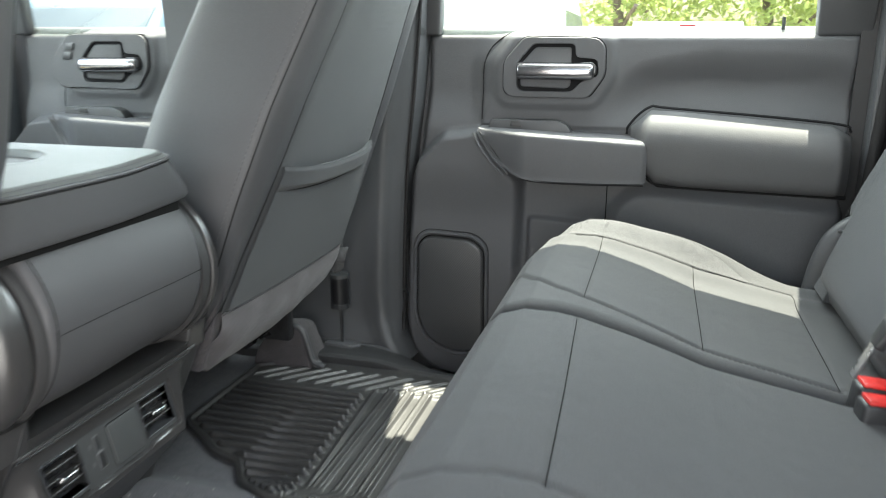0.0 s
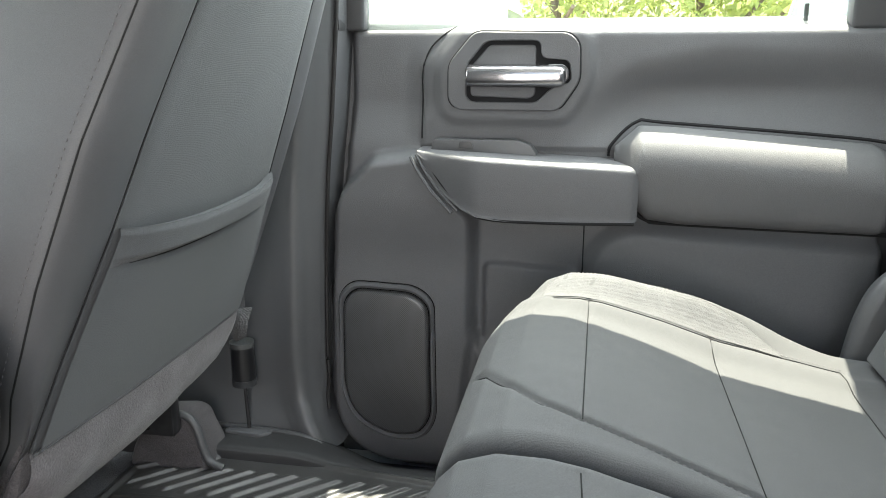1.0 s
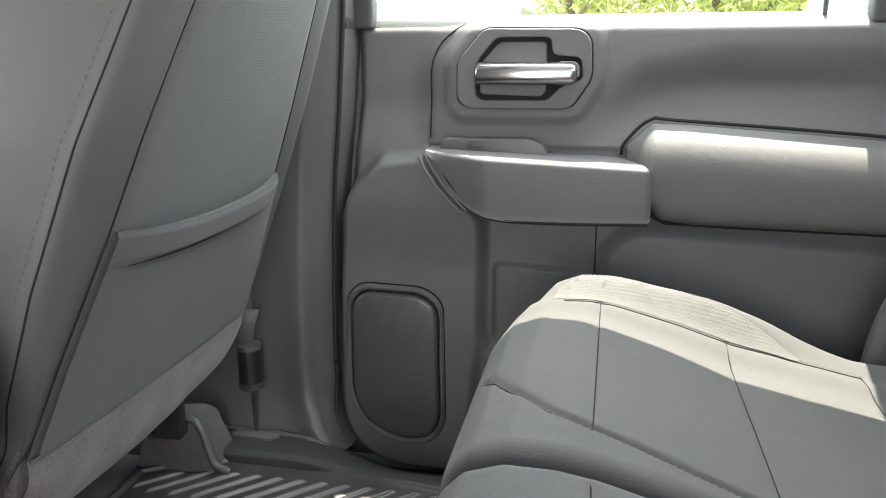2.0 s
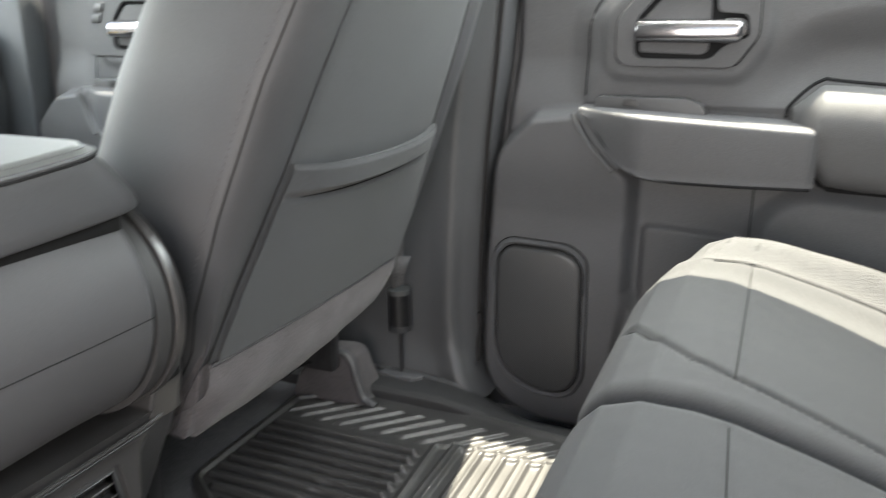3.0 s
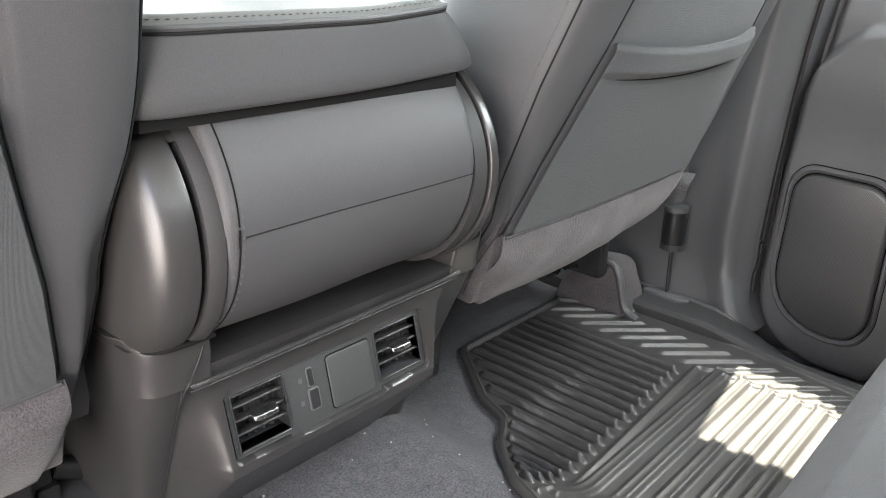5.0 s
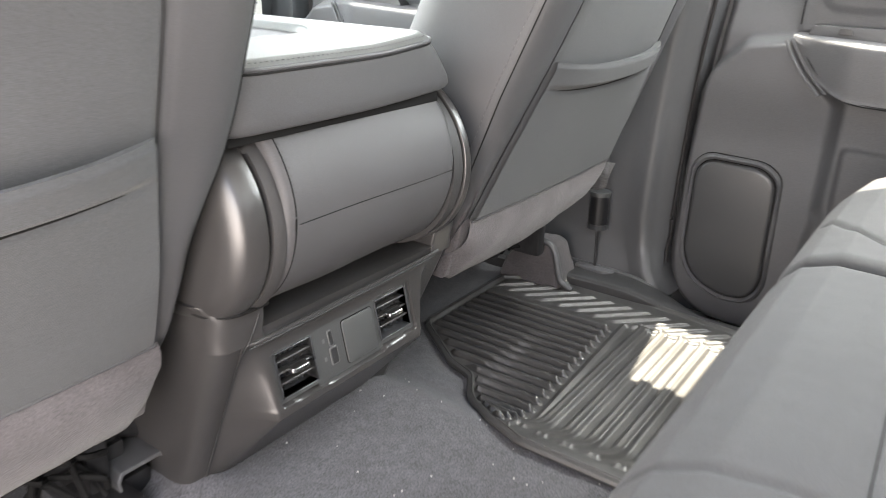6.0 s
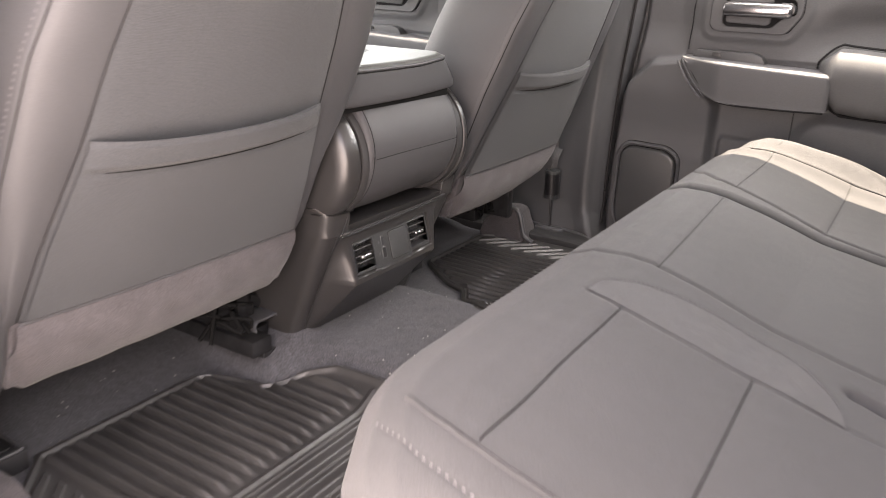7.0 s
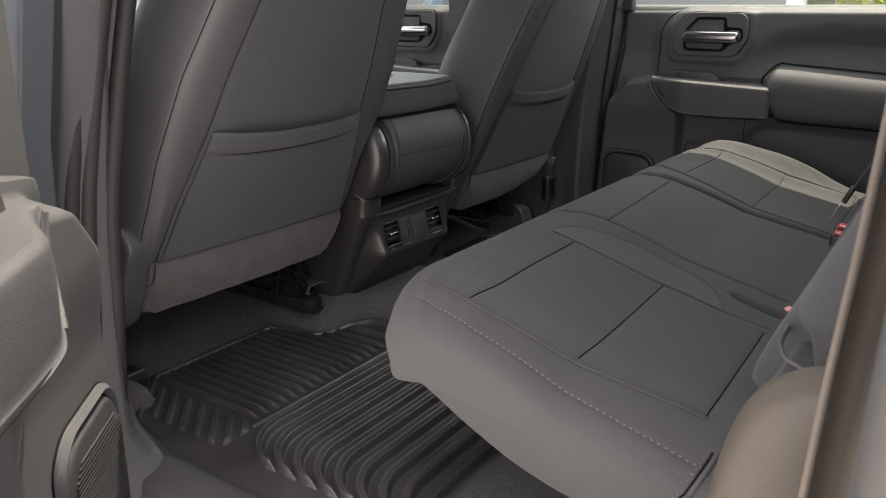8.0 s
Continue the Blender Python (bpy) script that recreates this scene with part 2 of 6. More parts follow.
def box(lo, hi, r=0.0, seg=2):
    bm = bmesh.new()
    c = [(a + b) / 2 for a, b in zip(lo, hi)]
    d = [abs(b - a) for a, b in zip(lo, hi)]
    bmesh.ops.create_cube(bm, size=1, matrix=Matrix.LocRotScale(c, None, d))
    return bevel(bm, r, seg)


AX = {"x": (1, 2, 0), "y": (0, 2, 1), "z": (0, 1, 2)}


def prism(poly, axis, a, b, r=0.0, seg=3, sharp=30):
    """poly: points in the two other axes, in order; drawn out along axis from a to b."""
    i, j, k = AX[axis]
    bm = bmesh.new()

    def at(p, d):
        q = [0, 0, 0]
        q[i], q[j], q[k] = p[0], p[1], d
        return bm.verts.new(q)

    lo = [at(p, a) for p in poly]
    hi = [at(p, b) for p in poly]
    bm.faces.new(lo)
    bm.faces.new(hi[::-1])
    for n in range(len(poly)):
        m = (n + 1) % len(poly)
        bm.faces.new((lo[n], hi[n], hi[m], lo[m]))
    bmesh.ops.recalc_face_normals(bm, faces=bm.faces)
    return bevel(bm, r, seg, sharp)


def ring_plate(outer, hole, centre, y0, y1, n=96, lip=0.0015):
    """A plate in the x-z plane with a hole through it, from y0 (back) to y1 (front), its hole's edge softened."""
    def walk_round(poly):
        p = np.array(list(poly) + [poly[0]], float)
        out = []
        for a in np.linspace(0, 2 * math.pi, n, endpoint=False):
            d = np.array([math.cos(a), math.sin(a)])
            best = None
            for q0, q1 in zip(p[:-1], p[1:]):
                e = q1 - q0
                det = d[0] * -e[1] + d[1] * e[0]
                if abs(det) < 1e-12:
                    continue
                w = q0 - np.array(centre)
                t = (w[0] * -e[1] + w[1] * e[0]) / det
                u = (d[0] * w[1] - d[1] * w[0]) / det
                if t > 0 and -1e-9 <= u <= 1 + 1e-9 and (best is None or t > best):
                    best = t
            out.append(np.array(centre) + d * best)
        return np.array(out)

    A, B = walk_round(outer), walk_round(hole)
    c = np.array(centre)

    def ring(P, grow, y):
        d = P - c
        L = np.linalg.norm(d, axis=1, keepdims=True)
        Q = c + d * (1 + grow / L)
        return [(x, y, z) for x, z in Q]

    s = 1 if y1 > y0 else -1
    rings = [ring(A, 0, y0), ring(A, 0, y1 - s * lip), ring(A, -lip, y1), ring(B, lip, y1), ring(B, 0, y1 - s * lip), ring(B, 0, y0)]
    return grid(rings, close_v=True)


def rounded(poly, r, n=4):
    """The polygon with its corners rounded by r (one value, or one a corner)."""
    out = []
    k = len(poly)
    rs = r if isinstance(r, (list, tuple)) else [r] * k
    for i in range(k):
        p = np.array(poly[i], float)
        a, b = np.array(poly[i - 1], float), np.array(poly[(i + 1) % k], float)
        da, db = a - p, b - p
        la, lb = np.linalg.norm(da), np.linalg.norm(db)
        d = min(rs[i], la * 0.49, lb * 0.49)
        s, e = p + da / la * d, p + db / lb * d
        for t in np.linspace(0, 1, n + 1):
            out.append(tuple((1 - t) ** 2 * s + 2 * t * (1 - t) * p + t * t * e))
    return out


def smooth_line(pts, n=8):
    """A Catmull-Rom curve through the points."""
    p = [np.array(q, float) for q in pts]
    p = [2 * p[0] - p[1]] + p + [2 * p[-1] - p[-2]]
    out = []
    for i in range(1, len(p) - 2):
        for t in np.linspace(0, 1, n, endpoint=False):
            a, b, c, d = p[i - 1], p[i], p[i + 1], p[i + 2]
            out.append(0.5 * (2 * b + (c - a) * t + (2 * a - 5 * b + 4 * c - d) * t * t + (3 * b - a - 3 * c + d) * t**3))
    out.append(p[-2])
    return out


def tube(pts, r, n=8, flat=1.0, up=(0, 0, 1)):
    """A rod along the points; flat under 1 squeezes it across up."""
    p = [Vector(q) for q in pts]
    rings = []
    for i, q in enumerate(p):
        d = (p[min(i + 1, len(p) - 1)] - p[max(i - 1, 0)]).normalized()
        s = d.cross(Vector(up))
        s = s.normalized() if s.length > 1e-4 else d.orthogonal().normalized()
        w = s.cross(d).normalized()
        rings.append([q + s * (r * math.cos(a)) + w * (r * flat * math.sin(a)) for a in np.linspace(0, 2 * math.pi, n, endpoint=False)])
    return grid(rings, close_v=True, cap=True)


def disc_rod(a, b, r, n=20, bev=0.0):
    bm = tube([a, b], r, n, up=(0.3, 0.5, 0.81))
    return bevel(bm, bev, 2, 50)


def stitches(pts, length=0.005, gap=0.003, r=0.0007, lift=(0, 0, 0)):
    """A row of thread dashes along a line."""
    p = [Vector(q) + Vector(lift) for q in pts]
    bm = bmesh.new()
    need, run = 0.0, 0.0
    for a, b in zip(p[:-1], p[1:]):
        d = (b - a).length
        while need < run + d:
            s = a.lerp(b, (need - run) / d)
            w = (b - a).normalized()
            e = s + w * length
            n1 = w.orthogonal().normalized()
            n2 = w.cross(n1)
            m = (s + e) / 2
            mid = [bm.verts.new(m + (n1 * math.cos(t) + n2 * math.sin(t)) * r * 1.4) for t in (0, 2.1, 4.2)]
            v0, v1 = bm.verts.new(s), bm.verts.new(e)
            for i in range(3):
                bm.faces.new((v0, mid[i], mid[(i + 1) % 3]))
                bm.faces.new((v1, mid[(i + 1) % 3], mid[i]))
            need += length + gap
        run += d
    return bm


def sd_poly(X, Z, poly):
    """Signed distance (inside: plus) of a grid of places to a polygon."""
    p = np.array(poly, float)
    d = np.full(X.shape, 1e9)
    inside = np.zeros(X.shape, bool)
    for i in range(len(p)):
        a, b = p[i - 1], p[i]
        e = b - a
        wx, wz = X - a[0], Z - a[1]
        t = np.clip((wx * e[0] + wz * e[1]) / (e @ e), 0, 1)
        d = np.minimum(d, np.hypot(wx - t * e[0], wz - t * e[1]))
        cond = (a[1] > Z) != (b[1] > Z)
        with np.errstate(divide="ignore", invalid="ignore"):
            inside ^= cond & (X < (b[0] - a[0]) * (Z - a[1]) / (b[1] - a[1] + 1e-12) + a[0])
    return np.where(inside, d, -d)


def ease(x, a, b):
    t = np.clip((np.asarray(x, float) - a) / (b - a), 0, 1)
    return t * t * (3 - 2 * t)


def groove(d, w=0.003):
    """The depth (0 to 1) of a seam at distance d from its line."""
    return np.exp(-((np.asarray(d) / w) ** 2))


def sd_line(X, Y, pts):
    p = np.array(pts, float)
    d = np.full(np.shape(X), 1e9)
    for a, b in zip(p[:-1], p[1:]):
        e = b - a
        wx, wy = X - a[0], Y - a[1]
        t = np.clip((wx * e[0] + wy * e[1]) / (e @ e), 0, 1)
        d = np.minimum(d, np.hypot(wx - t * e[0], wy - t * e[1]))
    return d


def flipped(bm, side):
    """Mirrors to the other side of the cab where side is -1."""
    if side < 0:
        bmesh.ops.scale(bm, vec=(1, -1, 1), verts=bm.verts)
    return bm


# ---- setting: floor, pillars, roof ----
def floor_z(x, y):
    """The carpet's height: a low tunnel along the middle of the cab."""
    return 0.052 * (1 - ease(np.abs(np.asarray(y, float) - 0.0), 0.12, 0.25)) + 0 * np.asarray(x, float)


def build_floor():
    xs, ys = np.linspace(-1.4, 1.0, 150), np.linspace(-0.745, 0.745, 110)
    X, Y = np.meshgrid(xs, ys, indexing="ij")
    Z = floor_z(X, Y)
    for i in range(len(xs)):
        for j in range(len(ys)):
            Z[i, j] += 0.003 * noise.noise((xs[i] * 9, ys[j] * 9, 0)) + 0.0015 * noise.noise((xs[i] * 30, ys[j] * 30, 3))
    # the carpet dips in front of the bench and rises over the front cross-member
    Z += 0.02 * ease(-X, 0.22, 0.34) * ease(np.abs(Y), 0.1, 0.25)
    Z -= 0.06 * ease(Y, 0.69, 0.735)
    # a raised pad under the inner seat rail
    Z += 0.024 * (1 - ease(np.abs(X + 0.165), 0.075, 0.115)) * (1 - ease(np.abs(Y + 0.19), 0.035, 0.075))
    solid("floor", grid(np.stack([X, Y, Z], -1)), CARPET, "dark grey fuzzy carpet over the cab floor", "floor", kind="structure")
    rnd = random.Random(4)
    bits = []
    for _ in range(130):
        x, y = rnd.uniform(-0.3, 0.3), rnd.uniform(-0.62, 0.22)
        z = float(floor_z(x, y)) + 0.02 * float(ease(-x, 0.22, 0.34)) * float(ease(abs(y), 0.1, 0.25)) + 0.0035
        s = rnd.uniform(0.0004, 0.0011)
        bits.append(box((x - s, y - s, z - s * 0.6), (x + s * rnd.uniform(0.6, 1.8), y + s, z + s * 0.6)))
    solid("crumbs", join(*bits), LINT, "pale specks of lint on the carpet", "lint", kind="stuff", smooth=False)


build_floor()


def sill(side):
    t = thing("sill_trim", (0, side * 0.76, 0), "dark plastic sill plate along the door opening", "sill trim", kind="structure")
    if side > 0:
        # a low plate that is highest at the pillar's foot and sinks below the closed door
        rows = []
        for x in np.concatenate([np.linspace(-1.3, -0.16, 6), np.linspace(-0.15, 0.32, 48), np.linspace(0.36, 1.0, 8)]):
            r = float(ease(x, 0.04, 0.2))
            h = 0.026 - 0.022 * r
            sec = [(0.683, -0.04), (0.684, h - 0.012), (0.687, h - 0.004), (0.694, h), (0.715, h - 0.004 * r), (0.738, h + 0.002 - 0.018 * r), (0.752, h - 0.001 - 0.022 * r), (0.80, -0.004 - 0.044 * r), (0.83, -0.06)]
            rows.append([(x, p[0], p[1]) for p in smooth_line(sec, 4)])
        part("plate", grid(rows), SILL, t, angle=60)
    else:
        poly = rounded([(0.728, -0.02), (0.728, 0.018), (0.742, 0.026), (0.80, 0.018), (0.83, -0.03)], 0.008)
        part("plate", flipped(prism(poly, "x", -1.3, 1.0, 0.0), side), SILL, t)
    body = flipped(prism([(0.80, -0.05), (0.83, -0.065), (0.95, -0.06), (0.95, -0.22), (0.80, -0.22)], "x", -1.6, 1.3, 0.01), side)
    part("rocker", body, WHITE, t, "white painted rocker panel")


def pillar_trim(side):
    """The trim of the middle pillar: a soft ridge that sweeps rearward at its foot."""
    rows = []
    zs = np.concatenate([np.linspace(0.004, 0.06, 16), np.linspace(0.065, 0.16, 14), np.linspace(0.18, 1.04, 40)])
    for z in zs:
        foot = 1 - float(ease(z, 0.02, 0.13))
        lean = -0.06 * float(ease(z, 0.62, 1.1)) - 0.012 * float(ease(z, 0.25, 0.65))
        k = float(np.interp(z, [0.0, 0.017, 0.043, 0.081, 0.134, 0.243, 0.366, 0.45, 0.54, 1.04], [0.098, 0.084, 0.066, 0.050, 0.043, 0.045, 0.051, 0.058, 0.069, 0.115]))
        y = 0.765 - 0.022 * foot**2 + lean
        prof = [(-0.42, y + 0.012), (-0.2, y + 0.004), (-0.06, y + 0.003), (k - 0.05, y + 0.004), (k - 0.030, y + 0.002), (k - 0.015, y - 0.001), (k - 0.004, y - 0.001), (k + 0.005, y + 0.004), (k + 0.014 - 0.004 * foot, y + 0.013), (k + 0.024 - 0.010 * foot, y + 0.021), (k + 0.033 - 0.016 * foot, y + 0.030), (k + 0.038 - 0.020 * foot, y + 0.045), (k + 0.040 - 0.020 * foot, y + 0.13)]
        rows.append([(x, yy, z) for x, yy in [tuple(q) for q in smooth_line(prof, 5)]])
    t = thing("pillar_trim", (0, side * 0.78, 0), "smooth dark plastic trim on the middle roof pillar", "pillar trim", kind="structure")
    part("cover", flipped(grid(rows), side), PLASTIC, t)
    seal = [(0.155, 0.748, 1.0), (0.13, 0.775, 0.8), (0.118, 0.79, 0.66), (0.103, 0.796, 0.45), (0.082, 0.798, 0.37), (0.066, 0.798, 0.25), (0.064, 0.794, 0.12), (0.082, 0.786, 0.04), (0.13, 0.782, 0.008), (0.25, 0.782, 0.0), (0.86, 0.782, 0.0)]
    if side > 0:
        seal = [(r[-9][0] + 0.0045, r[-9][1] + 0.001, r[-9][2]) for r in rows[14::2]]
        part("door_seal", flipped(tube(smooth_line(seal, 2), 0.0032, 8), side), SEAL, t, "black rubber door seal")
        strip = smooth_line([(-0.16, 0.7475, 0.031), (-0.03, 0.7445, 0.031), (0.04, 0.743, 0.028), (0.07, 0.742, 0.022), (0.095, 0.742, 0.011), (0.115, 0.744, -0.006)], 6)
        part("kick_edge", tube(strip, 0.0045, 10), PLASTIC, t, "rounded lower edge of the pillar trim")
    else:
        lean = [(0.13, 0.70, 1.02), (0.108, 0.74, 0.75), (0.090, 0.775, 0.55), (0.083, 0.795, 0.43), (0.078, 0.80, 0.36), (0.071, 0.80, 0.285), (0.060, 0.80, 0.2), (0.049, 0.80, 0.1), (0.043, 0.80, 0.03), (0.043, 0.80, -0.05), (0.07, 0.80, -0.08), (0.3, 0.80, -0.09), (0.8, 0.80, -0.09)]
        for dx, dy, r in ((0.004, -0.012, 0.011), (0.010, 0.024, 0.010), (0.006, 0.046, 0.012)):
            part("door_seal", flipped(tube(smooth_line([(x + dx, y + dy, z) for x, y, z in lean], 8), r, 12), side), SEAL, t, "black rubber door seal")
        part("seal_lip", flipped(tube(smooth_line([(x - 0.001, y + 0.002, z) for x, y, z in lean], 8), 0.0036, 8), side), PLASTIC, t, "thin grey lip along the door seal")
    jamb = [(-0.12, -0.03), (-0.12, 1.1), (0.125, 1.1), (0.1, 0.75), (0.072, 0.5), (0.06, 0.28), (0.06, 0.05), (0.08, -0.03)]
    bm = prism(jamb, "y", 0.825 if side > 0 else 0.868, 0.93 if side > 0 else 0.91, 0.006)
    for v in bm.verts:
        v.co.y -= 0.06 * float(ease(v.co.z, 0.4, 1.1))
    if side > 0:
        bmesh.ops.translate(bm, vec=(-0.045, 0, 0), verts=bm.verts)
        part("gap_trim", box((0.0, 0.825, -0.05), (0.085, 0.86, 0.68)), BLACK, t)
        part("gap_trim", box((-0.02, 0.80, 0.66), (0.12, 0.83, 1.05)), BLACK, t)
    else:
        bmesh.ops.translate(bm, vec=(0.04, 0, 0), verts=bm.verts)
        strip = prism([(0.0, -0.09), (0.0, 1.05), (0.12, 1.05), (0.095, 0.75), (0.074, 0.5), (0.060, 0.28), (0.039, 0.1), (0.033, 0.03), (0.033, -0.09)], "y", 0.80, 0.866, 0.004)
        for v in strip.verts:
            v.co.y -= 0.06 * float(ease(v.co.z, 0.4, 1.1))
        part("gap_trim", flipped(strip, side), SEAL, t)
    part("jamb", flipped(bm, side), WHITE_SHADED, t, "white painted metal door jamb, shade put into its grey")


for s in (1, -1):
    sill(s)
    pillar_trim(s)


def rear_corner(side):
    """Behind the rear door: seal, painted jamb and a moulded trim beside the bench."""
    t = thing("rear_pillar_trim", (0.93, side * 0.78, 0), "moulded grey plastic trim behind the rear door", "pillar trim", kind="structure")
    prof = smooth_line([(0.822, -0.02), (0.824, 0.1), (0.828, 0.2), (0.833, 0.25), (0.842, 0.297), (0.857, 0.336), (0.881, 0.362), (0.913, 0.378), (0.95, 0.385), (1.05, 0.40)], 6)
    rows = []
    for y, ins in ((0.69, 0.012), (0.695, 0.004), (0.702, 0.0), (0.716, 0.0015), (0.732, 0.006), (0.738, 0.008), (0.742, 0.011), (0.748, 0.017), (0.754, 0.026), (0.758, 0.038)):
        rows.append([(1.06, y, -0.02)] + [(p[0] + ins, y, p[1] - ins * 0.9) for p in prof])
    # driver's side takes the tan copy with bounce light in its colour
    part("lower_trim", flipped(grid(rows, close_v=True, cap=True), side), TRIM_GROUND_LIT if side < 0 else PLASTIC, t, "moulded grey side trim", angle=60)
    part("upper_trim", flipped(prism(rounded([(0.95, 0.34), (1.1, 0.34), (1.1, 1.1), (0.955, 1.1)], 0.02), "y", 0.69, 0.80, 0.01), side), PLASTIC, t)
    seal = [(0.94, 0.70, 1.04), (0.942, 0.745, 0.8), (0.938, 0.778, 0.55), (0.931, 0.785, 0.4), (0.925, 0.79, 0.25), (0.912, 0.795, 0.08), (0.88, 0.80, 0.0)]
    if side > 0:
        for dx, r in ((0.0, 0.011), (0.015, 0.009)):
            part("door_seal", flipped(tube(smooth_line([(x + dx, y + dx * 0.8, z) for x, y, z in seal], 10), r, 12), side), SEAL, t, "black rubber door seal")
    else:
        line = smooth_line([(x - 0.012, y + 0.004, z) for x, y, z in seal], 10)
        part("seal_line", flipped(tube([(p[0] + 0.0045, p[1] + 0.004, p[2]) for p in line], 0.0024, 6), side), SEAL, t, "thin black line beside the door seal's lip")
        part("door_seal", flipped(tube(line, 0.0042, 10), side), BAND_GROUND_LIT, t, "lip of the door seal, browned as by warm ground light")
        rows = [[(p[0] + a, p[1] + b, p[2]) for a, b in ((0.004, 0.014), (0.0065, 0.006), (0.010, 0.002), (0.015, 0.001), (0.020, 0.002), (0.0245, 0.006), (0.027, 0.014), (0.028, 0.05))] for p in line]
        part("seal_band", flipped(grid(rows), side), BAND_GROUND_LIT, t, "broad rubber door seal, browned as by warm ground light")
    bm = prism([(0.942, -0.1), (0.957, 1.1), (1.25, 1.1), (1.25, -0.1)], "y", 0.83, 0.95, 0.012)
    if side > 0:
        bmesh.ops.translate(bm, vec=(0.03, 0.03, 0), verts=bm.verts)
        part("gap_trim", box((0.90, 0.838, -0.05), (0.99, 0.86, 1.05)), BLACK, t)
        part("gap_trim", box((0.925, 0.795, -0.05), (0.99, 0.84, 1.05), 0.006), PLASTIC, t)
    # same paint both sides; the driver's colour carries its warm shade
    part("jamb", flipped(bm, side), JAMB_SHADED if side < 0 else WHITE, t, "painted metal door jamb")


for s in (1, -1):
    rear_corner(s)

# roof, rear wall, bulkhead and windscreen
roof = thing("ceiling", (0.1, 0, 1.1), "pale woven headliner under the cab roof", "ceiling", kind="structure")
part("headliner", box((-0.85, -0.585, 1.085), (1.15, 0.69, 1.125), 0.01), LINER, roof)
part("outer_roof", box((-0.9, -0.60, 1.13), (1.2, 0.74, 1.16), 0.012), WHITE, roof, "white painted roof skin")
for s in (1, -1):
    i, e = (0.655, 0.755) if s > 0 else (0.555, 0.60)
    part("roof_rail", flipped(prism(rounded([(i, 1.045), (i + 0.02, 1.035), (e, 1.06), (e, 1.15), (i, 1.13)], 0.01), "x", -0.9, 1.2, 0.0), s), LINER, roof)
back = thing("wall_rear", (1.1, 0, 0.3), "dark rear cab wall behind the bench", "wall", kind="structure")
part("lower_wall", box((1.12, -0.8, -0.05), (1.17, 0.8, 0.72), 0.01), PANEL, back)
part("upper_wall", box((1.10, -0.8, 0.98), (1.15, 0.8, 1.12), 0.01), PANEL, back)
for s in (1, -1):
    part("side_post", flipped(box((1.10, 0.56, 0.70), (1.15, 0.76, 1.0), 0.01), s), PANEL, back)
rear_window = thing("window_1", (1.12, 0, 0.85), "rear cab window with dark glass", "window", kind="structure")
pane = part("pane", box((1.125, -0.57, 0.70), (1.131, 0.57, 1.0)), GLASS, rear_window)
pane.visible_shadow = False
front_wall = thing("wall_front", (-1.45, 0, 0.2), "dark firewall below the windscreen", "wall", kind="structure")
part("bulkhead", box((-1.5, -0.85, -0.1), (-1.4, 0.85, 0.56), 0.02), DASH, front_wall)
for s in (1, -1):
    part("kick_panel", flipped(box((-1.45, 0.80, -0.1), (-0.895, 0.86, 0.70), 0.01), s), DASH, front_wall)
shield = thing("window_2", (-1.2, 0, 0.85), "raked windscreen of the cab", "window", kind="structure")
pane = part("pane", prism([(-1.5, 0.6), (-1.494, 0.6), (-0.874, 1.1), (-0.88, 1.1)], "y", -0.74, 0.74), GLASS, shield)
pane.visible_shadow = False
for s in (1, -1):
    part("pillar", flipped(tube([(-1.48, 0.80, 0.6), (-0.88, 0.70, 1.1)], 0.04, 10), s), LINER, shield, "pale trimmed windscreen pillar")


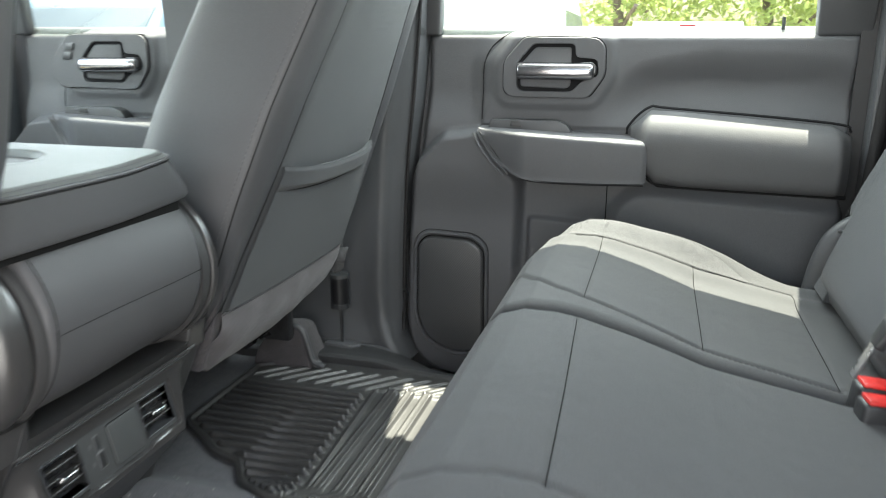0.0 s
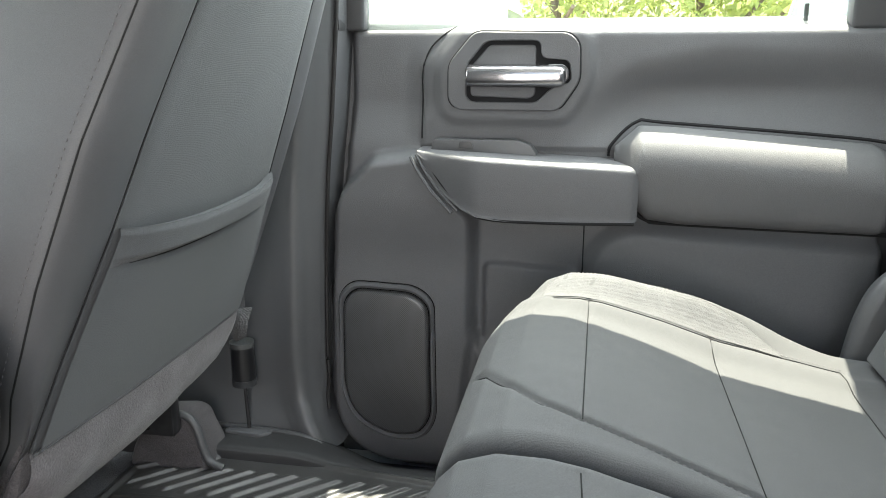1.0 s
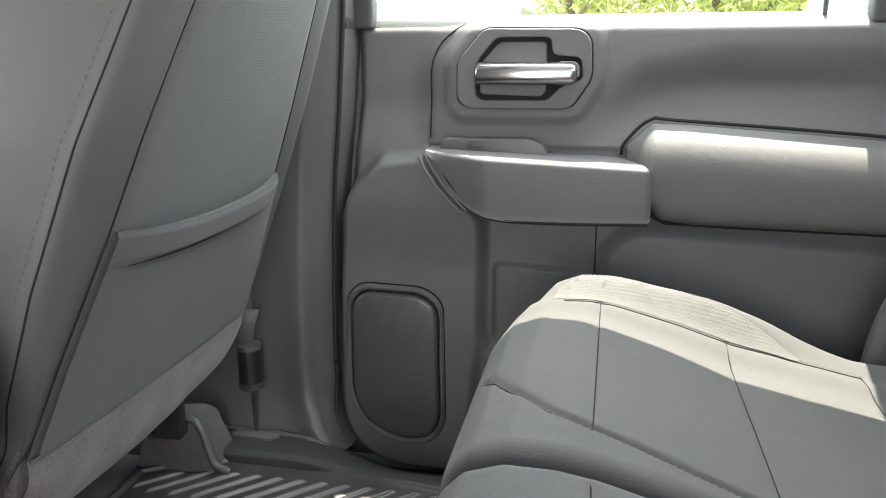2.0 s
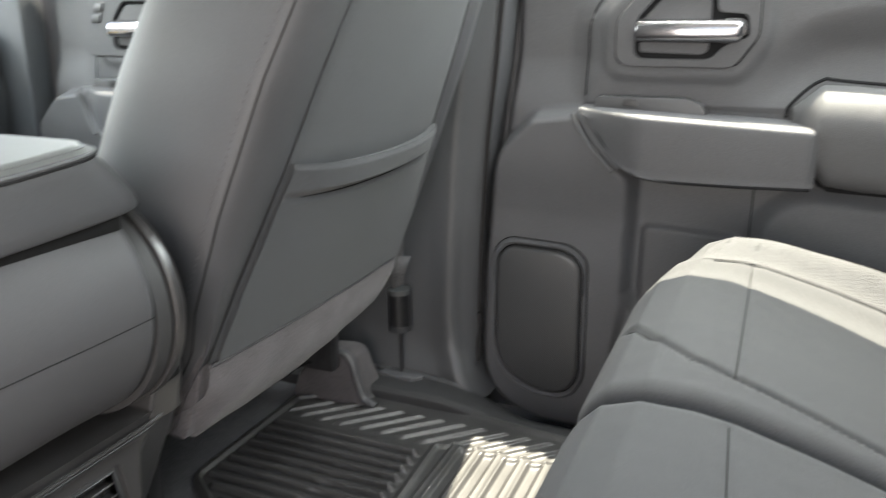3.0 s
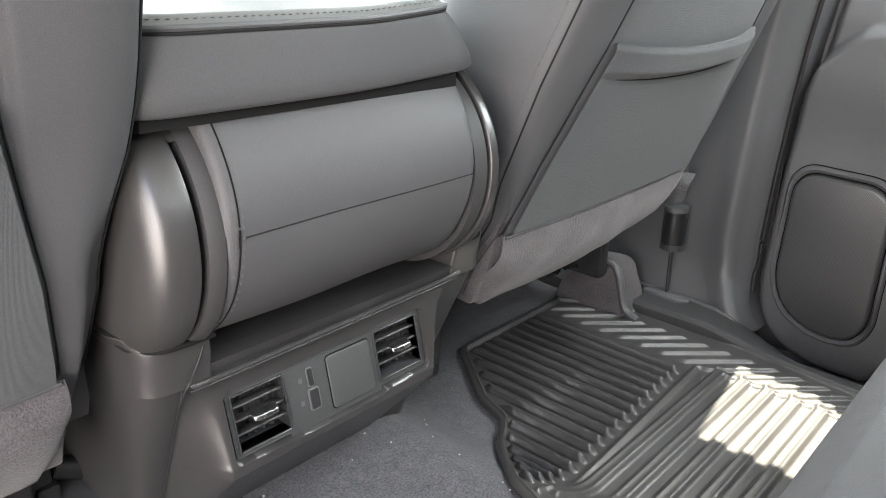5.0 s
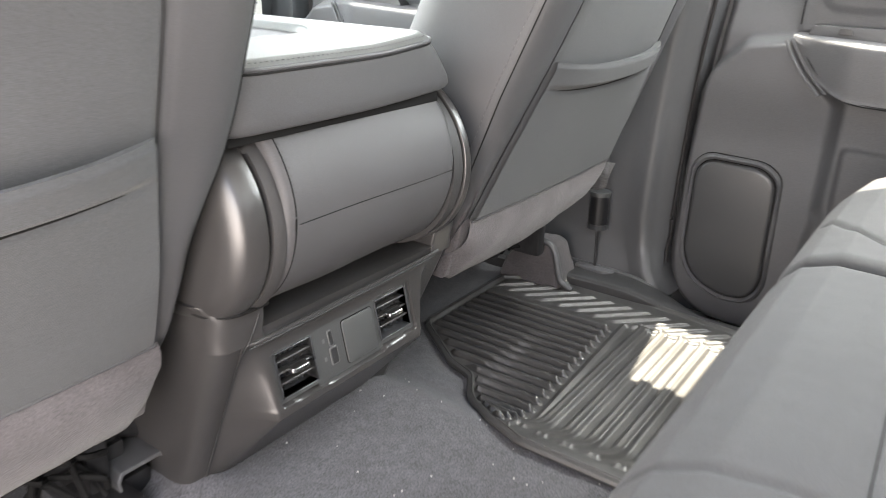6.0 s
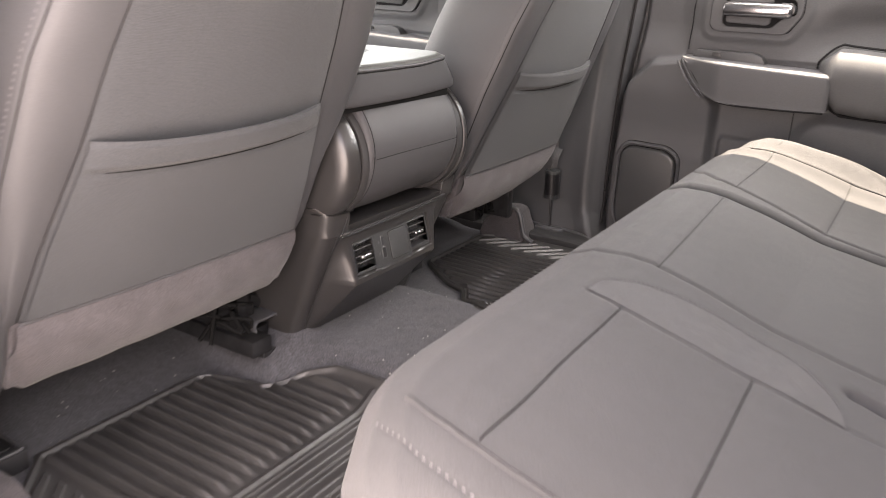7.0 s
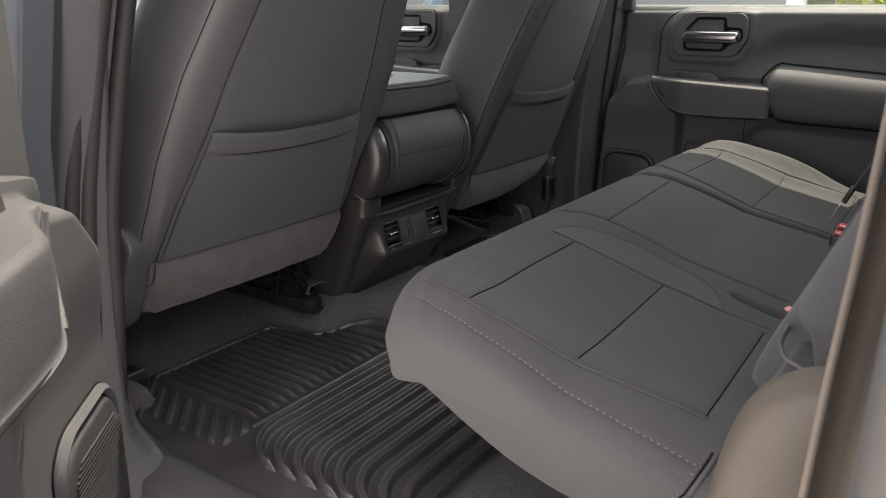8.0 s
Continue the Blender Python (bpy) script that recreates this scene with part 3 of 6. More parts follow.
# ---- doors ----
def door(side, hinge=None, swing=0.0, ahead=0.0, speaker=True, name="door_1", label=""):
    """A cab door with its trim, built at the passenger's side; hinge and swing open it, ahead moves it toward the front."""
    t = thing(name, (0, 0, 0), label, "door", kind="structure")
    made = []

    def put(nm, bm, mat, parent=t, lab="", angle=40, kind=""):
        bmesh.ops.translate(bm, vec=(-ahead, 0, 0), verts=bm.verts)
        ob = part(nm, flipped(bm, side), mat, parent, lab, angle=angle, kind=kind)
        made.append(ob)
        return ob

    # the moulded panel, with its raised and sunk fields
    xs, zs = np.linspace(0.072, 0.91, 210), np.linspace(-0.075, 0.672, 190)
    X, Z = np.meshgrid(xs, zs, indexing="ij")
    H = np.zeros(X.shape)
    XB = X + (0.085 * ease(Z, 0.485, 0.50) * (0.908 - X) / 0.836 if hinge else 0.0)
    upper = rounded([(0.238, 0.515), (0.45, 0.515), (0.50, 0.545), (0.545, 0.592), (0.66, 0.612), (0.86, 0.606), (0.95, 0.58), (0.95, 0.72), (0.30, 0.72), (0.29, 0.672), (0.238, 0.615)], 0.02)
    H += 0.015 * ease(sd_poly(X, Z, upper), -0.035, 0.03)
    # a boss round the handle
    boss = rounded([(0.262, 0.548), (0.262, 0.618), (0.308, 0.674), (0.462, 0.672), (0.488, 0.652), (0.490, 0.585), (0.455, 0.528), (0.28, 0.528)], 0.02)
    H += 0.007 * ease(sd_poly(X, Z, boss), -0.010, 0.008)
    # crisp step of the front field
    H += 0.004 * ease(X - 0.236 - np.clip(Z - 0.61, 0, 1) * 0.9, -0.002, 0.003) * (Z > 0.49)
    housing = rounded([(0.07, 0.1), (0.084, 0.376), (0.103, 0.419), (0.161, 0.476), (0.236, 0.486), (0.27, 0.446), (0.326, 0.387), (0.323, 0.18), (0.305, 0.0), (0.26, -0.07), (0.07, -0.07)], 0.012)
    H += (0.032 + 0.014 * ease(Z, 0.3, 0.42)) * ease(sd_poly(X, Z, housing), -0.004, 0.016)
    low = rounded([(0.497, 0.33), (0.54, 0.372), (0.95, 0.352), (0.95, -0.2), (0.497, -0.2)], 0.03)
    H += 0.02 * ease(sd_poly(X, Z, low), -0.02, 0.012)
    shelf = rounded([(0.335, 0.311), (0.48, 0.304), (0.48, -0.1), (0.335, -0.1)], 0.015)
    H += 0.009 * ease(sd_poly(X, Z, shelf), -0.004, 0.006)
    knee = rounded([(0.318, 0.205), (0.36, 0.12), (0.37, -0.1), (0.318, -0.1)], 0.02)
    H += 0.022 * ease(sd_poly(X, Z, knee), -0.012, 0.012)
    # a hollow above the arm pad
    H -= 0.006 * np.exp(-(((X - 0.70) / 0.13) ** 2 + ((Z - 0.575) / 0.02) ** 2))
    outline = rounded([(0.118, 0.8), (0.118, 0.5), (0.088, 0.30), (0.082, -0.045), (0.908, -0.06), (0.908, 0.8)], [0.01, 0.1, 0.1, 0.13, 0.05, 0.01], 10)
    edge = sd_poly(X, Z, outline)
    H -= 0.014 * (1 - ease(edge, 0, 0.012)) + 0.07 * ease(-edge, 0.0, 0.006)
    Y = 0.835 + 0.02 * ease(Z, 0.47, 0.56) - H
    # the top rolls back into the sill
    Y += 0.03 * (1 - ease(0.672 - Z, 0, 0.022)) ** 2
    P = np.stack([XB, Y, Z], -1)
    bm = grid(P)
    put("panel", bm, PANEL, angle=60)
    rim = [(0.05, -0.075), (0.945, -0.075), (0.945, 0.674), (0.05, 0.674)]
    put("core", prism(rim, "y", 0.872, 0.90, 0.004), PANEL)
    put("sill_cap", prism(rounded([(0.860, 0.652), (0.866, 0.672), (0.876, 0.678), (0.90, 0.676), (0.90, 0.64), (0.86, 0.64)], 0.006), "x", 0.128, 0.9, 0.0), PANEL)
    outer = prism([(0.905, -0.2), (0.905, 0.66), (0.94, 0.66), (0.965, 0.4), (0.965, 0.1), (0.94, -0.2)], "x", 0.075, 0.92, 0.01)
    put("outer_skin", outer, WHITE, lab="white painted outer door skin")
    # window with its posts, leaning inward to the roof
    p0, dy = (0.19, 0.04) if hinge else (0.10, 0.0)
    fr = [prism([(p0, 0.66), (p0 + 0.045, 0.66), (p0 + 0.085, 1.06), (p0, 1.06)], "y", 0.84, 0.875, 0.005), prism([(0.832, 0.66), (0.92, 0.66), (0.92, 1.06), (0.80, 1.06)], "y", 0.84, 0.875, 0.005), prism([(p0, 1.035), (0.92, 1.035), (0.92, 1.15 if not hinge else 1.065), (p0, 1.15 if not hinge else 1.065)], "y", 0.84, 0.875, 0.005)]
    for b in fr:
        for v in b.verts:
            v.co.y += dy - (v.co.z - 0.66) * 0.22
    win = put("window", join(*fr), PLASTIC, lab="dark framed door window")
    gl = prism([(p0 + 0.03, 0.65), (0.84, 0.65), (0.815, 1.04), (p0 + 0.07, 1.04)], "y", 0.858, 0.862)
    for v in gl.verts:
        v.co.y += dy - (v.co.z - 0.66) * 0.22
    g = put("pane", gl, GLASS, win)
    g.visible_shadow = False
    # handle: a faceted bezel, a sunk cup, a chrome lever
    UP = 0.0055
    bez = rounded([(0.279, 0.558), (0.279, 0.612), (0.318, 0.658), (0.455, 0.656), (0.47, 0.642), (0.472, 0.588), (0.443, 0.545), (0.292, 0.545)], 0.012)
    if ahead:
        bez = rounded([(0.226, 0.565), (0.226, 0.606), (0.272, 0.660), (0.462, 0.660), (0.474, 0.646), (0.474, 0.588), (0.443, 0.542), (0.245, 0.545)], 0.012)
    put("bezel_gap", prism([((x - 0.373) * 1.022 + 0.373, (z - 0.6) * 1.034 + 0.6) for x, z in bez], "y", 0.84 + UP, 0.8225 + UP, 0.001), JOINT)
    cup_hole = rounded([(0.306, 0.564), (0.306, 0.610), (0.336, 0.645), (0.414, 0.645), (0.416, 0.620), (0.456, 0.618), (0.460, 0.586), (0.43, 0.578), (0.41, 0.557), (0.314, 0.557)], 0.009)
    handle = put("handle_bezel", ring_plate(bez, cup_hole, (0.372, 0.602), 0.84 + UP, 0.816 + UP), PANEL, lab="faceted grey plastic handle surround")
    put("cup_edge", prism([((x - 0.38) * 1.02 + 0.38, (z - 0.6) * 1.02 + 0.6) for x, z in cup_hole], "y", 0.842 + UP, 0.834 + UP, 0.0), PLASTIC, handle)
    put("cup", prism(rounded([(0.312, 0.565), (0.312, 0.607), (0.340, 0.639), (0.408, 0.639), (0.408, 0.568), (0.400, 0.562)], 0.007), "y", 0.838 + UP, 0.8195 + UP, 0.002), PANEL, handle)
    rows = []
    for x, e in ((0.307, 0.55), (0.3075, 0.8), (0.309, 0.93), (0.312, 1.0), (0.38, 1.02), (0.436, 1.0), (0.444, 0.97), (0.449, 0.85), (0.4515, 0.65), (0.452, 0.4)):
        rows.append([(x, 0.812 + UP + 0.0150 * e * math.sin(a) * (1.0 if math.sin(a) < 0 else 0.6), 0.595 + 0.0162 * e * math.copysign(abs(math.cos(a)) ** 0.7, math.cos(a))) for a in np.linspace(0, 2 * math.pi, 28, endpoint=False)])
    put("lever", grid(rows, close_v=True, cap=True), CHROME, handle, "bright chrome pull lever", angle=60)
    put("lever_root", prism(rounded([(0.425, 0.586), (0.425, 0.612), (0.448, 0.612), (0.456, 0.604), (0.456, 0.589)], 0.005), "y", 0.834 + UP, 0.806 + UP, 0.004), GLOSS, handle)
    if ahead:
        for k in range(2):
            put("lock_button", prism(rounded([(0.256 + k * 0.008, 0.606 + k * 0.02), (0.278 + k * 0.008, 0.606 + k * 0.02), (0.282 + k * 0.008, 0.622 + k * 0.02), (0.262 + k * 0.008, 0.622 + k * 0.02)], 0.003), "y", 0.820 + UP, 0.813 + UP, 0.0015), GLOSS, handle)
    line = smooth_line([(0.236, 0.500), (0.236, 0.56), (0.2365, 0.602), (0.25, 0.637), (0.286, 0.667)], 8)
    hx = lambda x, z: float(np.interp(z, zs, Y[int(np.argmin(np.abs(xs - x)))]))
    put("panel_line", tube([(p[0], hx(p[0], p[1]) - 0.0002, p[1]) for p in line], 0.0013, 5), JOINT)
    # arm rest: the pull on the front and the soft pad behind it
    rows = []
    for x in np.concatenate([np.linspace(0.238, 0.36, 26), np.linspace(0.38, 0.54, 8), [0.549, 0.554, 0.557, 0.559]]):
        zt = float(np.interp(x, [0.238, 0.56], [0.488, 0.474]))
        zb = float(np.interp(x, [0.238, 0.247, 0.262, 0.285, 0.31, 0.335, 0.36, 0.40, 0.56], [0.478, 0.462, 0.443, 0.422, 0.407, 0.398, 0.3945, 0.393, 0.396]))
        e = 0.006 * (1 - float(ease(0.5595 - x, 0, 0.009)))
        front = 0.788 - 0.042 * float(ease(x, 0.238, 0.34)) + e
        zt, zb = zt - 0.6 * e, zb + 0.6 * e
        r = min(0.011, (zt - zb) * 0.45)
        prof = [(0.84, zt + 0.001), (front + 0.02, zt), (front + r * 0.9, zt - 0.001), (front + r * 0.3, zt - r * 0.3), (front, zt - r), (front - 0.001, (zt + zb) / 2), (front + 0.001, zb + r * 0.5), (front + 0.005, zb), (0.84, zb)]
        rows.append([(x, q[0], q[1]) for q in smooth_line(prof, 4)])
    arm = put("armrest_pull", grid(rows, cap=True), PANEL, lab="dark plastic door pull", angle=60)
    put("pull_line", tube(smooth_line([(0.247, 0.7885, 0.476), (0.258, 0.786, 0.463), (0.285, 0.772, 0.433), (0.318, 0.756, 0.406), (0.355, 0.747, 0.395), (0.45, 0.745, 0.394), (0.555, 0.745, 0.397)], 8), 0.0022, 6), JOINT, arm)
    for off, r in ((0.007, 0.0022), (0.016, 0.0026)):
        strip = [(0.244, 0.7885, 0.484), (0.256, 0.786, 0.463), (0.280, 0.774, 0.434), (0.312, 0.758, 0.407)]
        put("pull_strip", tube(smooth_line([(x - off, y, z - 0.4 * off) for x, y, z in strip], 8), r, 6), PANEL, arm, "raised double strip at the pull's front")
    rows = []
    for x in np.concatenate([np.linspace(0.526, 0.58, 14), np.linspace(0.6, 0.86, 14), np.linspace(0.87, 0.902, 8)]):
        zt = float(np.interp(x, [0.526, 0.56, 0.60, 0.87, 0.902], [0.495, 0.526, 0.525, 0.506, 0.49]))
        zb = float(np.interp(x, [0.526, 0.574, 0.62, 0.902], [0.44, 0.394, 0.389, 0.384]))
        d = 0.15 + 0.85 * float(ease(x, 0.526, 0.556)) * (1 - 0.8 * float(ease(x, 0.875, 0.902)))
        prof = [(0.850, zt - 0.002), (0.825, zt), (0.82 - 0.012 * d, zt - 0.001), (0.82 - 0.045 * d, zt - 0.010), (0.82 - 0.062 * d, zt - 0.026), (0.82 - 0.070 * d, zt - 0.05), (0.82 - 0.069 * d, zb + 0.05), (0.82 - 0.060 * d, zb + 0.02), (0.82 - 0.04 * d, zb + 0.004), (0.82 - 0.01 * d, zb), (0.84, zb)]
        rows.append([(x, q[0], q[1]) for q in smooth_line(prof, 4)])
    put("armrest_pad", grid(rows, cap=True), PAD, lab="padded door armrest with a soft rounded top", angle=75)
    gap = [(x, 0.832, z) for x, z in ((0.518, 0.48), (0.522, 0.498), (0.556, 0.531), (0.60, 0.530), (0.87, 0.511), (0.905, 0.496))]
    under = [(x, 0.813, z) for x, z in ((0.548, 0.412), (0.575, 0.3915), (0.62, 0.3865), (0.905, 0.3815))]
    put("pad_gap", tube(smooth_line(under, 6), 0.0040, 6), JOINT)
    put("pad_gap", tube(smooth_line(gap, 6), 0.0026, 6), JOINT)
    put("panel_line", tube([(0.4875, hx(0.4875, z) - 0.0003, z) for z in np.linspace(0.30, 0.385, 12)], 0.0011, 5), JOINT)
    put("switch_plate", prism(rounded([(0.255, 0.484), (0.260, 0.502), (0.385, 0.503), (0.405, 0.496), (0.414, 0.483), (0.414, 0.478), (0.255, 0.480)], 0.004), "y", 0.845, 0.806, 0.002), PLASTIC)
    put("switch", prism(rounded([(0.298, 0.490), (0.300, 0.5005), (0.317, 0.4995), (0.321, 0.490)], 0.002), "y", 0.832, 0.803, 0.001), BLACK)
    if speaker:
        ring = rounded([(0.103, 0.085), (0.105, 0.252), (0.128, 0.276), (0.232, 0.273), (0.261, 0.25), (0.264, 0.045), (0.243, 0.010), (0.188, 0.004), (0.127, 0.032)], 0.028, 6)
        put("speaker_groove", prism([((x - 0.184) * 1.012 + 0.184, (z - 0.14) * 1.008 + 0.14) for x, z in ring], "y", 0.815, 0.8010, 0.001), GAP)
        hole = [((x - 0.184) * 0.91 + 0.184, (z - 0.14) * 0.93 + 0.14) for x, z in ring]
        sp = put("speaker_ring", ring_plate(ring, hole, (0.184, 0.14), 0.81, 0.7925, 120, 0.005), PANEL, lab="moulded surround of the door speaker")
        put("speaker_well", prism([((x - 0.184) * 0.93 + 0.184, (z - 0.14) * 0.95 + 0.14) for x, z in ring], "y", 0.81, 0.8015, 0.0), GAP, sp)
        put("grille", prism([((x - 0.184) * 0.885 + 0.184, (z - 0.14) * 0.915 + 0.1395) for x, z in ring], "y", 0.806, 0.7915, 0.008, 5), GRILLE, sp, "fine perforated black speaker grille")
        slots = []
        for k in range(46 if hinge else 0):
            z = 0.032 + 0.0046 * k
            w = 0.062 - 0.02 * max(0.0, (z - 0.225) / 0.02) - 0.012 * max(0.0, (0.05 - z) / 0.02)
            slots.append(box((0.179 - w, 0.7885, z), (0.179 + w, 0.7905, z + 0.0016)))
        if slots:
            put("grille_rib", join(*slots), GRILLE, sp, kind="stuff")
    pin = disc_rod((0.778, 0.867, 0.66), (0.778, 0.867, 0.694), 0.0032, 10, 0.001)
    put("lock_pin", pin, BLACK)
    if hinge:
        h = Vector(hinge)
        t.matrix_basis = Matrix.Translation(h) @ Matrix.Rotation(radians(swing), 4, "Z") @ Matrix.Translation((-0.07, 0.93, 0))
    return t


GRILLE = perforated("speaker_mesh", (0.06, 0.061, 0.063), 420.0)
door(1, name="door_1", label="dark grey rear door trim with chrome handle and armrest")
door(-1, hinge=(0.138, -0.978, 0.006), swing=-51, name="door_2", label="open rear door with dark grey moulded trim")
door(1, ahead=0.985, speaker=False, name="door_3", label="dark front door trim with chrome handle, seen between the seats")
door(-1, ahead=0.985, speaker=False, name="door_4", label="dark front door trim beside the driver's seat")


# ---- rear bench ----
TOP_X = [0.36, 0.385, 0.40, 0.43, 0.47, 0.50, 0.56, 0.645, 0.72, 0.80, 0.90]
TOP_Z = [0.27, 0.306, 0.322, 0.332, 0.331, 0.325, 0.306, 0.278, 0.262, 0.25, 0.244]


def nose_x(y):
    """How far forward the bench reaches across its width."""
    return 0.378 + 0.062 * float(ease(abs(y), 0.5, 0.70)) ** 1.5 + 0.018 * float(ease(-y, 0.655, 0.697)) ** 1.3


def bench_top(x, y, lo, hi):
    """The height of the bench's upper face, without its seams."""
    x, y = np.asarray(x, float), np.asarray(y, float)
    f = np.vectorize(nose_x)(y)
    q = 0.86 + (x - 0.86) * (0.86 - 0.378) / (0.86 - f)
    z = np.interp(q, TOP_X, TOP_Z)
    z += 0.004 * np.exp(-(((q - 0.57) / 0.07) ** 2)) + 0.004 * np.exp(-(((q - 0.72) / 0.07) ** 2)) - 0.003
    # outer bolster falls away to the side
    z -= np.where(y > 0, 0.012, 0.022) * ease(np.abs(y), 0.60, 0.70) ** 1.3
    z += np.where(y > 0, 0.026, 0.0) * np.exp(-(((y - 0.655) / 0.04) ** 2)) * (1 - 0.5 * ease(q, 0.62, 0.8))
    z += np.where(y > 0, 0.006, 0.001) * np.exp(-(((np.abs(y) - 0.585) / 0.02) ** 2))
    z += np.where(y > 0, 0.016, 0.0) * np.exp(-(((y - 0.66) / 0.05) ** 2)) * np.exp(-(((q - 0.64) / 0.085) ** 2))
    for d, inner in ((y - lo, abs(lo) < 0.3), (hi - y, abs(hi) < 0.3)):
        r, depth = (0.022, 0.02) if inner else (0.034, 0.03)
        z -= depth * (1 - np.sqrt(np.clip(1 - (1 - np.clip(d / r, 0, 1)) ** 2, 0, 1)))
    return z


def bench_skin(x, y, lo, hi):
    """The upper face with its small unevenness."""
    return float(bench_top(x, y, lo, hi)) + 0.0007 * noise.noise((x * 10, y * 10, 1)) + 0.0003 * noise.noise((x * 45, y * 45, 5))


def bench_cushion(parent, name, lo, hi, seams, label, ny):
    """One cushion from lo to hi across the cab; seams: lines of (x, y) drawn into its top."""
    ys = np.linspace(lo, hi, ny)
    xt = np.linspace(0.865, 0.384, 150)
    rings = []
    for y in ys:
        f = nose_x(y)
        x = 0.86 + (xt - 0.86) * (0.86 - f) / (0.86 - 0.378)
        yy = np.full_like(x, y)
        z = bench_top(x, yy, lo, hi)
        for line, depth, w in seams:
            z = z - depth * groove(sd_line(x, yy, line), w)
        z += np.array([0.0007 * noise.noise((a * 10, y * 10, 1)) + 0.0003 * noise.noise((a * 45, y * 45, 5)) for a in x])
        top = list(zip(x, z))
        d = min(y - lo, hi - y)
        k = 1 - math.sqrt(max(0, 1 - (1 - min(max(d / 0.034, 0), 1)) ** 2))
        x0, z0 = top[-1]
        h = z0 - 0.226
        up = 0.019 * float(ease(-y, 0.45, 0.64))
        low = [(x0, z0), (f - 0.004 + k * 0.008, z0 - 0.25 * h), (f - 0.003 + k * 0.010 + 0.2 * up, z0 - 0.55 * h), (f + 0.012 + k * 0.012 + 0.6 * up, z0 - 0.85 * h + 0.5 * up), (f + 0.045 + 0.5 * up, 0.212 + k * 0.008 + up), (f + 0.12, 0.176 + k * 0.01 + up), (0.667, 0.141 + k * 0.012 + up), (0.865, 0.105 + k * 0.012 + up)]
        nose = [tuple(q) for q in smooth_line(low, 4)][1:]
        rings.append([(a, y, b) for a, b in top + nose])
    return part(name, grid(rings, close_v=True, cap=True), BENCH_CLOTH, parent, label, angle=50)


PASS_IN = [(0.39, 0.395), (0.42, 0.345), (0.46, 0.305), (0.495, 0.289), (0.57, 0.272), (0.70, 0.257), (0.80, 0.25)]
DRV_OUT = [tuple(p) for p in smooth_line([(0.445, -0.600), (0.48, -0.612), (0.524, -0.620), (0.59, -0.619), (0.655, -0.614), (0.73, -0.608), (0.80, -0.603)], 3)]
DRV_IN = [(0.474, -0.305), (0.51, -0.310), (0.56, -0.312), (0.652, -0.304), (0.738, -0.315), (0.80, -0.318)]
PASS_OUT = [(0.455, 0.585), (0.498, 0.592), (0.57, 0.594), (0.645, 0.598), (0.72, 0.602), (0.80, 0.61)]
PASS_ARC = smooth_line([(0.44, 0.60), (0.455, 0.64), (0.52, 0.663), (0.60, 0.66), (0.68, 0.64), (0.74, 0.605)], 6)
DRV_ARC = smooth_line([(0.474, -0.304), (0.477, -0.271), (0.488, -0.252), (0.525, -0.226), (0.597, -0.213), (0.673, -0.222), (0.711, -0.254), (0.731, -0.287), (0.738, -0.314)], 6)
DRV_EDGE = [(0.436, -0.631), (0.47, -0.644), (0.503, -0.654), (0.553, -0.660), (0.602, -0.661), (0.65, -0.662), (0.70, -0.664), (0.75, -0.667), (0.82, -0.670)]
bench = thing("rear_bench", (0.6, 0, 0.1), "grey cloth rear bench seat with stitched seams, partly in sun", "bench seat")
pass_seams = [([(0.495, 0.289), (0.498, 0.592)], 0.0015, 0.0034), ([(0.645, 0.262), (0.645, 0.598)], 0.0015, 0.0034), ([(0.80, 0.25), (0.80, 0.61)], 0.0015, 0.0034), (PASS_IN, 0.005, 0.004), (PASS_OUT, 0.0015, 0.003), (PASS_ARC, 0.0013, 0.0025)]
main_seams = [([(0.514, -0.312), (0.514, -0.47), (0.518, -0.614)], 0.0015, 0.0034), ([(0.652, -0.306), (0.654, -0.47), (0.655, -0.605)], 0.0015, 0.0034), ([(0.798, -0.335), (0.798, -0.600)], 0.0015, 0.0034), (DRV_OUT, 0.0015, 0.0034), (DRV_EDGE, 0.0016, 0.0025), (DRV_IN, 0.0018, 0.003), (DRV_ARC, 0.0013, 0.0025), ([(0.495, 0.198), (0.503, 0.0), (0.508, -0.168)], 0.0015, 0.0034), ([(0.38, -0.19), (0.50, -0.165), (0.65, -0.172), (0.80, -0.19)], 0.003, 0.004), ([(0.740, -0.240), (0.775, -0.250), (0.86, -0.262)], 0.012, 0.008)]
wide = bench_cushion(bench, "cushion", -0.695, 0.222, main_seams, "wide grey cloth seat cushion", 330)
narrow = bench_cushion(bench, "cushion", 0.228, 0.695, pass_seams, "narrow grey cloth seat cushion", 180)


def seam_tubes(owner, seams, lo, hi):
    """Thin sunk threads along the cushion's sewn lines."""
    for line, depth, w in seams:
        sewn = depth == 0.0015
        if not sewn and line is not PASS_IN:
            continue
        if not sewn:
            line = [tuple(q) for q in smooth_line(line, 4)]
        pts = [q for a, b in zip(line[:-1], line[1:]) for q in np.linspace(a, b, 14)]
        part("seam", tube([(p[0], p[1], bench_skin(p[0], p[1], lo, hi) - depth + 0.0007) for p in pts], 0.0008 if hi < 0.5 and line[0][1] < 0 else 0.0006, 6), SEAM if hi < 0.5 and line[0][1] < 0 else SEAM_SOFT, owner)


seam_tubes(wide, main_seams, -0.695, 0.222)
seam_tubes(narrow, pass_seams, 0.228, 0.695)


def on_top(line, lo, hi, lift=0.0002, n=6):
    pts = smooth_line([(x, y, 0) for x, y in line], n)
    return [(p[0], p[1], bench_skin(p[0], p[1], lo, hi) + lift) for p in pts]


